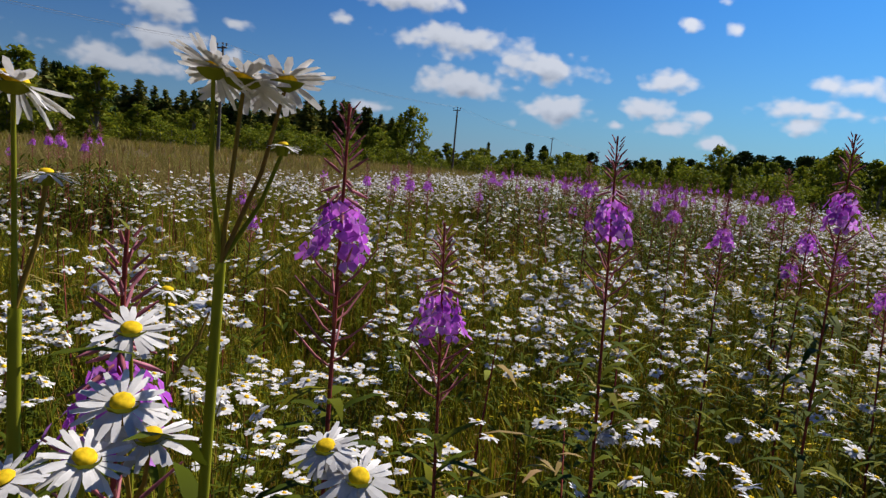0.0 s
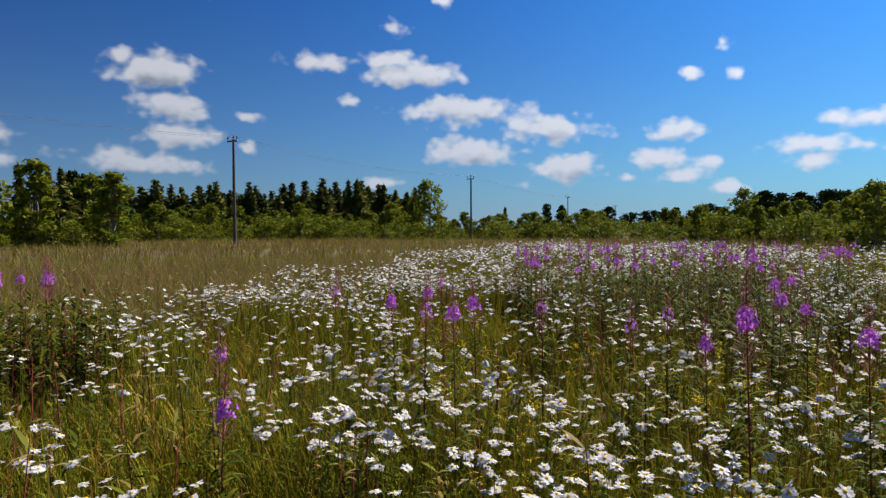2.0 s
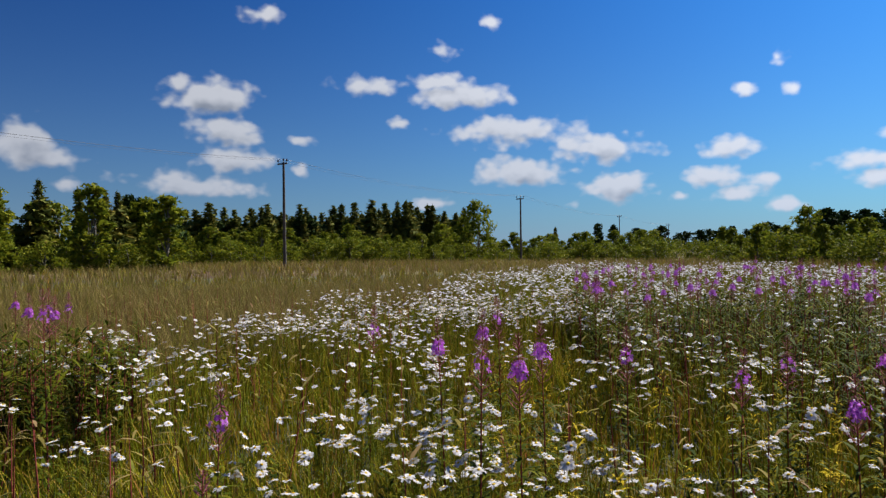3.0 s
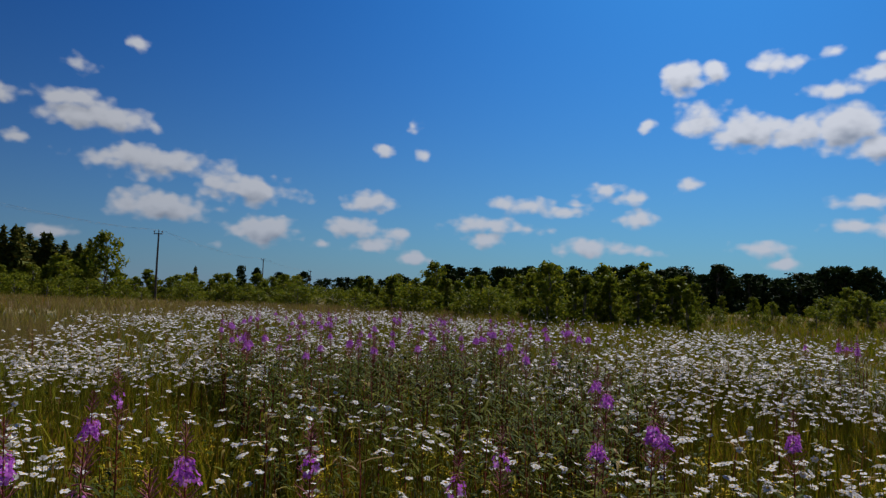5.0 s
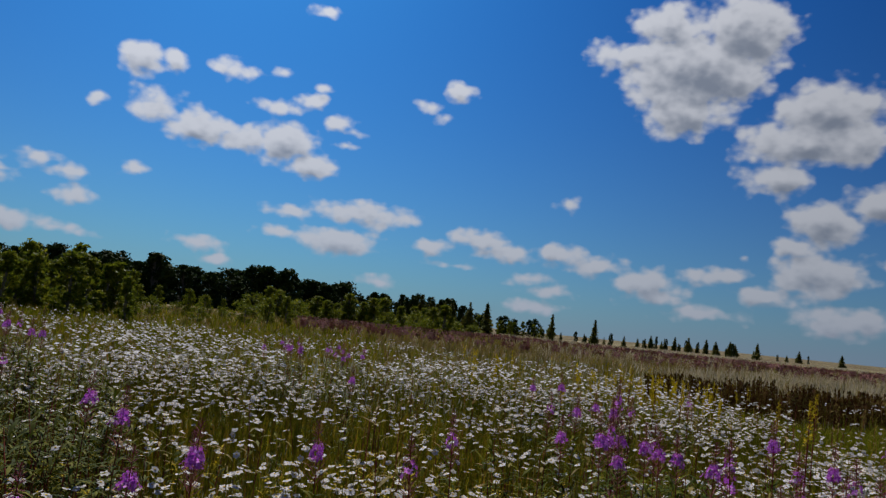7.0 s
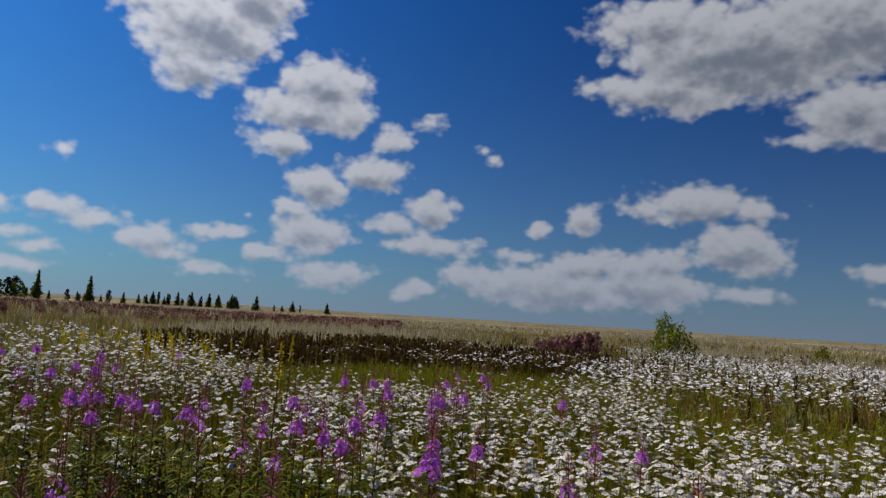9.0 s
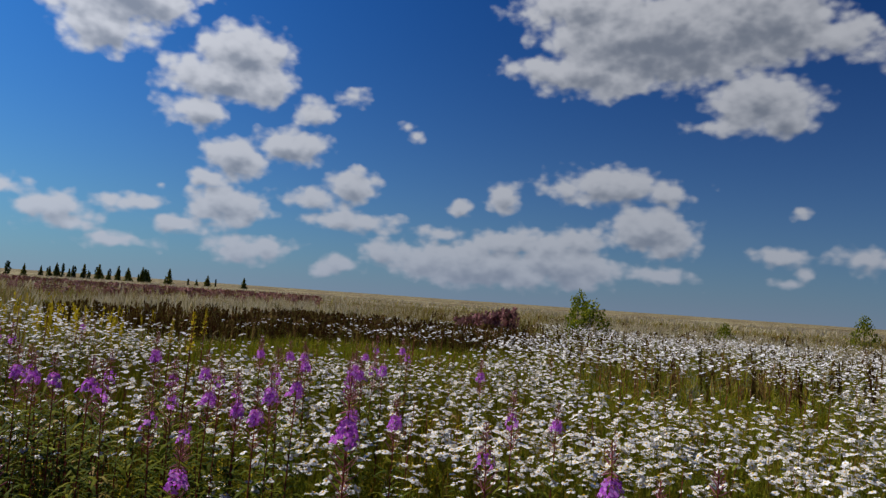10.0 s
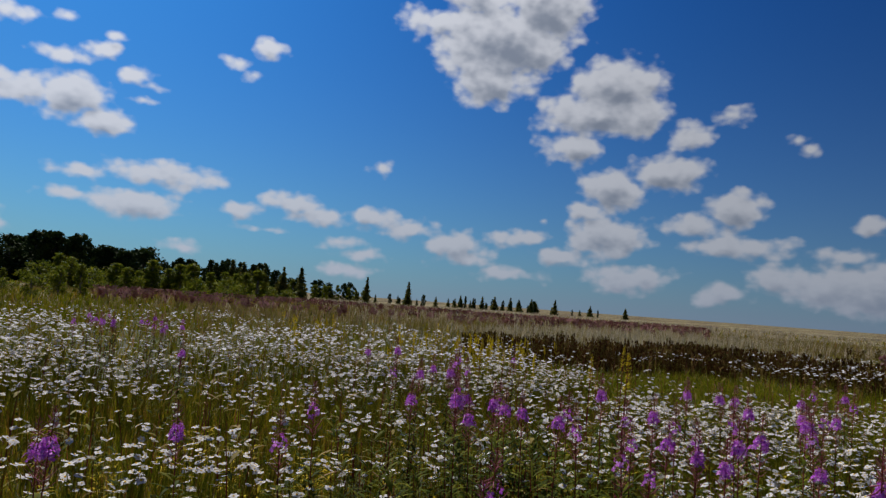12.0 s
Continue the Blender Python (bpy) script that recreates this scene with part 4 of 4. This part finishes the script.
# ---------------------------------------------------------------- power line
def pole(x, y, high, turn, strut=False):
    z = float(ground_z([(x, y)])[0])
    root = new("power_pole")
    root.matrix_basis = pose(x, y, z - 0.05, 0, 0, turn)
    tagged(root, "weathered wooden power pole with brown insulators", "power pole", "power line")
    hs = np.linspace(0, high, 8)
    part("post", mesh_of("post", *tube([(0.01 * math.sin(h), 0, h) for h in hs], 0.15 - 0.055 * hs / high, 10), [POLE_WOOD], None, True), root)
    soup = Soup()
    for zz, w in ((high - 0.15, 0.55),):
        v = np.array([(sx * w, sy * 0.05 - 0.12, zz + sz * 0.06) for sx in (-1, 1) for sy in (-1, 1) for sz in (-1, 1)])
        soup.add(v, [(0, 1, 3, 2), (4, 6, 7, 5), (0, 4, 5, 1), (2, 3, 7, 6), (0, 2, 6, 4), (1, 5, 7, 3)])
    part("crossarm", soup.mesh("crossarm", [STEEL]), root, "steel crossarm")
    for px, pz in ((-0.5, high - 0.09), (0.5, high - 0.09), (0, high)):
        py = 0 if px == 0 else -0.12
        part("insulator", mesh_of("insulator", *tube([(px, py, pz), (px, py, pz + 0.12), (px, py, pz + 0.14), (px, py, pz + 0.22), (px, py, pz + 0.25), (px, py, pz + 0.32)], (0.02, 0.02, 0.075, 0.06, 0.085, 0.03), 8), [PORCELAIN], None, True), root)
    if strut:
        part("brace", mesh_of("brace", *tube([(-3.4, 0, 0), (-1.6, 0, high * 0.42), (0, 0, high * 0.86)], (0.12, 0.11, 0.09), 8), [POLE_WOOD], None, True), root, "slanting wooden brace")
    return root


POLES = [(-38.0, 26.0, 9.4), (-14.6, 62.8, 9.05), (8.4, 99.0, 8.45), (39.6, 180.0, 9.2), (59.6, 208.0, 7.9)]
for k, (x, y, high) in enumerate(POLES):
    pole(x, y, high, -32, k == 4)
for k in range(4):
    (x0, y0, h0), (x1, y1, h1) = POLES[k], POLES[k + 1]
    for sx in (-0.5, 0.0, 0.5):
        o = np.array((sx * math.cos(radians(-32)), sx * math.sin(radians(-32)), 0.2 if sx else 0.3))
        pts = [np.array((x0, y0, h0)) * (1 - t) + np.array((x1, y1, h1)) * t + o - np.array((0, 0, 3.2 * t * (1 - t))) for t in np.linspace(0, 1, 13)]
        tagged(new("power_cable", mesh_of("power_cable", *tube(pts, [0.006] * 13, 4), [STEEL])), "thin dark power cable hung between poles", "cable", "power line cables")


# ---------------------------------------------------------------- trees
def conifer(seed, high, wide, mat, label):
    """Spruce: tapered trunk and whorls of drooping, ragged boughs."""
    rng = np.random.default_rng(seed)
    root = tagged(new("spruce_tree"), label, "tree", "trees round the meadow")
    part("trunk", mesh_of("trunk", *tube([(0, 0, 0), (0.05, 0, high * 0.5), (0, 0.03, high * 0.97)], (0.02 * high, 0.012 * high, 0.01), 6), [BARK], None, True), root)
    soup = Soup()
    levels = int(high * 5.0)
    for i in range(levels):
        t = 0.05 + 0.95 * (i + rng.uniform(0, 0.6)) / levels
        reach = wide * (1 - t) ** 0.85 * rng.uniform(0.7, 1.15) + 0.10
        for b in range(7 if t < 0.75 else 4):
            a = rng.uniform(0, 6.28)
            r = reach * rng.uniform(0.55, 1.15)
            for k in range(4):
                u = (k + rng.uniform(0.3, 1)) / 4
                s = (0.15 + 0.14 * r) * rng.uniform(0.7, 1.3)
                c = np.array((math.cos(a) * r * u, math.sin(a) * r * u, t * high - 0.28 * r * u * u))
                v = rng.normal(0, 1, (4, 3)) * (s, s, s * 0.6) + c
                soup.add(v, [(0, 1, 2), (0, 2, 3)])
    for k in range(5):
        z = high * (0.93 + 0.02 * k)
        soup.add(rng.normal(0, 0.08, (3, 3)) * (1, 1, 2.5) + (0, 0, z), [(0, 1, 2)])
    part("crown", soup.mesh("crown", [mat]), root)
    return root


def broadleaf(seed, high, wide, mat, label, name="birch_tree", low=0.0, clumps=18, leaves=80, size=0.20):
    """A tree or bush: trunk, limbs, and a crown of leaf clumps with gaps and an uneven outline."""
    rng = np.random.default_rng(seed)
    root = tagged(new(name), label, "tree" if "tree" in name else "bush", "trees round the meadow")
    top = np.array((rng.normal(0, 0.04 * high), rng.normal(0, 0.04 * high), high * 0.9))
    part("trunk", mesh_of("trunk", *tube([(0, 0, 0), top * 0.5 + (0.03 * high, 0, 0), top], (0.018 * high, 0.012 * high, 0.01), 6), [BARK], None, True), root)
    limbs, crown = Soup(), Soup()
    for i in range(clumps):
        t = low + (1 - low) * (i + 0.5) / clumps
        prof = math.sin(math.pi * min(1, 0.16 + 0.84 * t) ** 1.1) ** 0.7
        a = i * 2.4 + rng.normal(0, 0.4)
        r = wide * prof * rng.uniform(0.25, 0.85)
        c = np.array((math.cos(a) * r, math.sin(a) * r, high * min(t, 0.95))) + top * (t * 0.1, t * 0.1, 0)
        limbs.add(*tube([top * max(0.08, t - 0.22), (top * max(0.1, t - 0.1) + c) / 2, c], (0.008 * high, 0.005 * high, 0.006), 4))
        spread = np.array((1, 1, 0.8)) * wide * rng.uniform(0.26, 0.42)
        d = rng.normal(0, 1, (leaves, 3))
        d /= np.linalg.norm(d, axis=1)[:, None]
        p = c + d * spread * rng.uniform(0.35, 1.1, (leaves, 1))
        s = size * rng.uniform(0.6, 1.35, (leaves, 1))
        u = rng.normal(0, 1, (leaves, 3))
        w = rng.normal(0, 1, (leaves, 3))
        u, w = u / np.linalg.norm(u, axis=1)[:, None] * s, w / np.linalg.norm(w, axis=1)[:, None] * s
        v = np.stack([p - u, p - w * 0.6, p + u, p + w * 0.6], 1).reshape(-1, 3)
        q = np.arange(leaves)[:, None] * 4
        crown.add(v, np.concatenate([q + (0, 1, 2), q + (0, 2, 3)]))
    part("branchwork", limbs.mesh("branchwork", [BARK], True), root)
    part("crown", crown.mesh("crown", [mat]), root)
    return root


spruces = [conifer(300 + k, 9.0, w, SPRUCE, "dark green spruce at the edge of the meadow") for k, w in enumerate((2.5, 2.1, 2.9, 1.8))]
birches = [broadleaf(320 + k, 6.0, w, BIRCH, "young light green birch at the edge of the meadow", clumps=20) for k, w in enumerate((1.5, 1.8, 1.3, 2.1))]
woods = [broadleaf(340 + k, 11.0, w, OAK, "dark broadleaved tree of the far wood", "forest_tree", 0.0, 22, 70, 0.45) for k, w in enumerate((3.4, 4.2, 3.0))]
bushes = [broadleaf(360 + k, 3.0, w, BIRCH, "light green rounded willow bush", "willow_bush", 0.0, 13, 90, 0.13) for k, w in enumerate((1.7, 2.1))]
stock = {}
for group, high in ((spruces, 9.0), (birches, 6.0), (woods, 11.0), (bushes, 3.0)):
    for k, ob in enumerate(group):
        stock[ob.name] = high
        ob.matrix_basis = pose(-70 - 9 * k + high, 60 + 6 * k, 0)
rng = np.random.default_rng(95)


def plant(group, a, r, high, fat=1.0):
    """A tree of that kind at a bearing and distance, of that height."""
    ob = group[int(rng.integers(0, len(group)))]
    x, y = HUB[0] + r * math.sin(radians(a)), HUB[1] + r * math.cos(radians(a))
    s = high / stock[ob.name]
    z = float(ground_z([(x, y)])[0]) - 0.05
    return copy_thing(ob, pose(x, y, z, rng.normal(0, 1.5), rng.normal(0, 1.5), rng.uniform(0, 360)) @ Matrix.Diagonal((s * fat, s * fat, s, 1)))


def row(group, a0, a1, n, r0, r1, h0, h1, fat=1.0):
    for k in range(n):
        plant(group, a0 + (a1 - a0) * (k + rng.uniform(0.1, 0.9)) / n, rng.uniform(r0, r1), rng.uniform(h0, h1), fat * rng.uniform(0.85, 1.2))


# the tall group beside the start
row(birches, -41.0, -22.0, 16, 66, 80, 4.4, 7.4, 1.2)
row(bushes, -41.0, -22.0, 12, 62, 70, 1.8, 3.2, 1.2)
row(spruces, -37.0, -24.0, 4, 72, 84, 6.2, 8.3)
plant(spruces, -30.6, 74, 8.4), plant(spruces, -26.6, 72, 7.2)
row(woods, -25.5, -22.6, 3, 76, 82, 6.5, 7.2, 0.9)
# the spruce wood behind the first pole
row(spruces, -22.5, 0.5, 60, 100, 118, 5.8, 8.8, 1.25)
row(woods, -22.0, 1.0, 30, 108, 125, 5.3, 7.2, 1.2)
row(birches, -22.0, 0.0, 26, 90, 100, 2.8, 5.1, 1.3)
row(bushes, -23.0, 1.0, 26, 82, 92, 1.6, 3.0, 1.3)
plant(birches, 1.6, 100, 8.3, 1.0), plant(birches, 0.6, 102, 6.3), plant(spruces, -4.8, 100, 8.3), plant(spruces, -3.8, 100, 7.9)
# the low gap with the power line
row(birches, 2.5, 15.4, 24, 105, 125, 2.8, 4.4, 1.4)
row(bushes, 2.0, 23.6, 28, 90, 115, 1.6, 2.6, 1.5)
plant(spruces, 7.8, 122, 5.3), plant(woods, 11.1, 120, 5.6, 0.8), plant(woods, 12.3, 120, 5.3, 0.8)
row(woods, 13.3, 27.6, 18, 240, 270, 6.2, 9.0, 1.4)
# young birches before the dark wood
row(birches, 19.6, 35.6, 20, 64, 82, 2.5, 4.2, 1.15)
row(birches, 33.5, 46.0, 13, 46, 62, 2.3, 4.3, 1.15)
plant(birches, 38.9, 56, 4.5), plant(birches, 42.0, 54, 4.6), plant(birches, 26.1, 70, 5.0), plant(birches, 45.4, 40, 2.5)
row(bushes, 19.6, 39.7, 20, 60, 76, 1.3, 2.5, 1.4)
row(bushes, 35.6, 54.1, 12, 44, 66, 1.0, 1.9, 1.2)
row(bushes, 54.1, 72.2, 16, 88, 105, 1.8, 3.0, 1.5)
row(woods, 25.6, 46.0, 34, 170, 195, 7.7, 10.2, 1.35)
row(woods, 43.9, 62, 34, 160, 185, 7.6, 10.4, 1.35)
row(woods, 62, 71.2, 16, 165, 190, 5.4, 8.0, 1.1)
row(birches, 46.0, 58.1, 8, 60, 85, 1.8, 3.1, 1.2)
row(birches, 55.1, 70.2, 16, 92, 110, 3.0, 4.4, 1.4)
row(spruces, 64.2, 73.2, 8, 150, 165, 5.0, 7.0)
row(woods, 70.2, 77.3, 9, 175, 200, 3.4, 5.4, 1.0)
# lone conifers along the far edge
row(birches, 70.2, 78.3, 12, 170, 190, 3.0, 5.0, 1.2)
plant(spruces, 78.0, 160, 6.0, 0.9), plant(spruces, 81.3, 160, 5.6, 1.0)
row(spruces, 73.2, 84.5, 7, 190, 230, 2.0, 3.8)
row(woods, 72.2, 84.5, 9, 190, 230, 1.8, 3.4, 0.8)
row(spruces, 84.5, 91.7, 15, 240, 280, 2.5, 5.2, 1.1)
row(woods, 84.5, 91.7, 11, 240, 280, 2.1, 4.3, 0.6)
row(spruces, 91.7, 98.9, 4, 260, 300, 2.5, 4.4, 1.1)
row(woods, 91.7, 98.9, 4, 260, 300, 2.0, 3.6, 0.6)
plant(spruces, 93.0, 240, 5.0)
row(woods, 65.5, 69.5, 6, 140, 160, 5.0, 7.2, 0.75), row(spruces, 66, 70, 6, 140, 155, 5.0, 7.4, 1.1)
# bushes out on the open plain
plant(bushes, 125.0, 36, 1.9, 1.0), plant(bushes, 124.0, 37, 2.3, 0.6), plant(bushes, 134.9, 40, 1.3, 0.8), plant(bushes, 143.9, 62, 2.4, 0.7)


# ---------------------------------------------------------------- tall daisies at the start and single daisies beside the path
def daisy_parts(root, heads, foot, rng, stem_r=0.0022, leaves=6, rays=19):
    """Stem, leaves and flower heads of one daisy plant. heads: (x, y, z, radius, tilt) in the plant's own frame."""
    low = min(h[2] for h in heads)
    fork = np.array((foot[0] * 0.25, foot[1] * 0.25, max(low * 0.78, low - 0.07)))
    soup = Soup()
    soup.add(*tube([(foot[0], foot[1], 0), (foot[0] * 0.7, foot[1] * 0.7, fork[2] * 0.5), fork], (stem_r * 1.5, stem_r * 1.3, stem_r * 1.1), 6))
    for x, y, z, rad, tilt in heads:
        soup.add(*tube([fork, (fork + np.array((x, y, z))) / 2 + np.array((x, y, 0)) * 0.2, (x, y, z - 0.004)], (stem_r * 0.55, stem_r * 0.45, stem_r * 0.4), 6))
        soup.add(*tube([(x, y, z - 0.006), (x, y, z - 0.003), (x, y, z)], (stem_r, rad * 0.30, rad * 0.38), 8))
    part("stem", soup.mesh("stem", [STALK], True), root, "green branched stem")
    for j in range(leaves):
        v, f = leaf(rng.uniform(0.05, 0.11), rng.uniform(0.010, 0.018), rng.uniform(0.2, 0.6), rng.uniform(0.4, 1.0))
        t = rng.uniform(0.3, 1.0)
        c = np.array((foot[0], foot[1], 0)) * (1 - t) + fork * t
        part("leaf", mesh_of("leaf", turned(v, rng.uniform(0, 6.28), 0, 0, 1, c), f, [HERB]), root)
    for k, (x, y, z, rad, tilt) in enumerate(heads):
        soup = Soup()
        daisy_head(rays, rad, soup, (0, 0, 0), tilt, int(rng.integers(0, 9999)))
        v, f, m = soup.arrays()
        head = part("flower_head", mesh_of("flower_head", v, f, [PETAL]), root, "white ray petals", Matrix.Translation((x, y, z)))
        soup = Soup()
        daisy_disc(rad, soup, (0, 0, 0), tilt, 0, 4, 10)
        part("disc", soup.mesh("disc", [DISC], True), head, "domed yellow disc")


def tall_daisy(x, y, heads, foot=(0.03, 0.05), label="tall white daisy on a stout green stem"):
    root = tagged(new("tall_daisy"), label, "flower", "tall daisies at the start of the path")
    root.matrix_basis = Matrix.Translation((x, y, float(ground_z([(x, y)])[0])))
    daisy_parts(root, heads, foot, np.random.default_rng(int(abs(x * 991) + y * 577)), 0.0030, 9, 30)


tall_daisy(-0.086, 0.420, [(-0.016, 0.0, 1.309, 0.026, (0.5, -0.50)), (0.000, 0.004, 1.305, 0.031, (0.2, -0.45)), (0.022, 0.012, 1.307, 0.029, (-0.3, -0.40)), (0.022, 0.016, 1.270, 0.012, (0, 0))], (-0.03, 0.01))
tall_daisy(-0.187, 0.376, [(0.0, 0.0, 1.289, 0.030, (0.3, -0.40)), (0.012, 0.01, 1.245, 0.014, (0, 0))], (0.0, 0.02))
tall_daisy(-0.139, 0.413, [(0.0, 0.0, 1.159, 0.023, (0.1, 0.35)), (0.010, -0.039, 1.130, 0.024, (0.2, 0.50)), (0.028, -0.049, 1.117, 0.023, (-0.1, 0.30))], (0.0, 0.04))
tall_daisy(-0.015, 0.407, [(0.011, -0.008, 1.085, 0.024, (0.2, 0.60)), (-0.010, 0.007, 1.096, 0.022, (-0.2, 0.35))], (0.02, 0.04))
tall_daisy(-0.135, 0.343, [(0.0, 0.0, 1.113, 0.022, (0.3, 0.30)), (-0.03, -0.015, 1.107, 0.023, (-0.3, 0.20))], (-0.03, 0.03))
tall_daisy(-0.215, 0.74, [(0.0, 0.0, 1.115, 0.024, (0.1, -0.10)), (0.03, 0.06, 1.09, 0.022, (0.2, 0.20)), (-0.02, 0.08, 1.08, 0.022, (0, -0.20))], (0.0, 0.03))

NEAR = []
for k in range(4):
    rng = np.random.default_rng(400 + k)
    root = tagged(new("daisy_plant"), "white daisy plant with yellow-centred heads", "flower", "daisies beside the path")
    heads = []
    for j in range(3 + k % 3):
        a, sp = rng.uniform(0, 6.28), rng.uniform(0.02, 0.11)
        heads.append((sp * math.cos(a), sp * math.sin(a), rng.uniform(0.60, 0.74), rng.uniform(0.021, 0.026), tuple(rng.normal(0, 0.22, 2))))
    daisy_parts(root, heads, (0, 0), rng, 0.0018, 7)
    root.matrix_basis = pose(0.75 + 0.3 * k, 1.0 + 0.5 * (k % 2), 0)
    NEAR.append(root)
rng = np.random.default_rng(410)
spots = clear_of_path(np.concatenate([ring(70, 0.7, 2.6, 411, -40, 60, np.array((0.0, 1.0))), ring(70, 0.8, 2.8, 412, 20, 130)]), 0.3)
for x, y in spots:
    copy_thing(NEAR[int(rng.integers(0, 4))], pose(x, y, float(ground_z([(x, y)])[0]), rng.normal(0, 4), rng.normal(0, 4), rng.uniform(0, 360)))


def goldenrod(x, y, high):
    """A tall mullein-like stem with a dense yellow plume."""
    rng = np.random.default_rng(int(x * 100))
    root = tagged(new("goldenrod"), "tall goldenrod with a yellow plume on a dark stem", "flower", "goldenrod in the meadow")
    root.matrix_basis = pose(x, y, float(ground_z([(x, y)])[0]), 2, 1, 0)
    part("stem", mesh_of("stem", *tube([(0, 0, 0), (0.01, 0, high * 0.5), (0, 0, high)], (0.007, 0.006, 0.003), 6), [RED_STEM], None, True), root, "dark reddish stem")
    soup = Soup()
    for j in range(26):
        v, f = leaf(rng.uniform(0.05, 0.10), 0.016, 0.4, 0.7)
        soup.add(turned(v, j * 2.4, 0, 0, 1, (0, 0, high * (0.15 + 0.6 * j / 26))), f)
    part("foliage", soup.mesh("foliage", [HERB]), root)
    soup = Soup()
    for j in range(150):
        t = rng.uniform(0, 1)
        r = 0.035 * (1.05 - t) * rng.uniform(0.3, 1)
        a = rng.uniform(0, 6.28)
        soup.add(rng.normal(0, 0.008, (3, 3)) + (r * math.cos(a), r * math.sin(a), high * (0.80 + 0.22 * t)), [(0, 1, 2)])
    part("plume", soup.mesh("plume", [GOLD]), root, "dense yellow plume")


goldenrod(5.15, 3.35, 1.36), goldenrod(7.7, 3.0, 1.35), goldenrod(8.0, 3.3, 1.2), goldenrod(9.4, 4.6, 1.2), goldenrod(10.3, 5.0, 1.25), goldenrod(10.0, 4.3, 1.1)
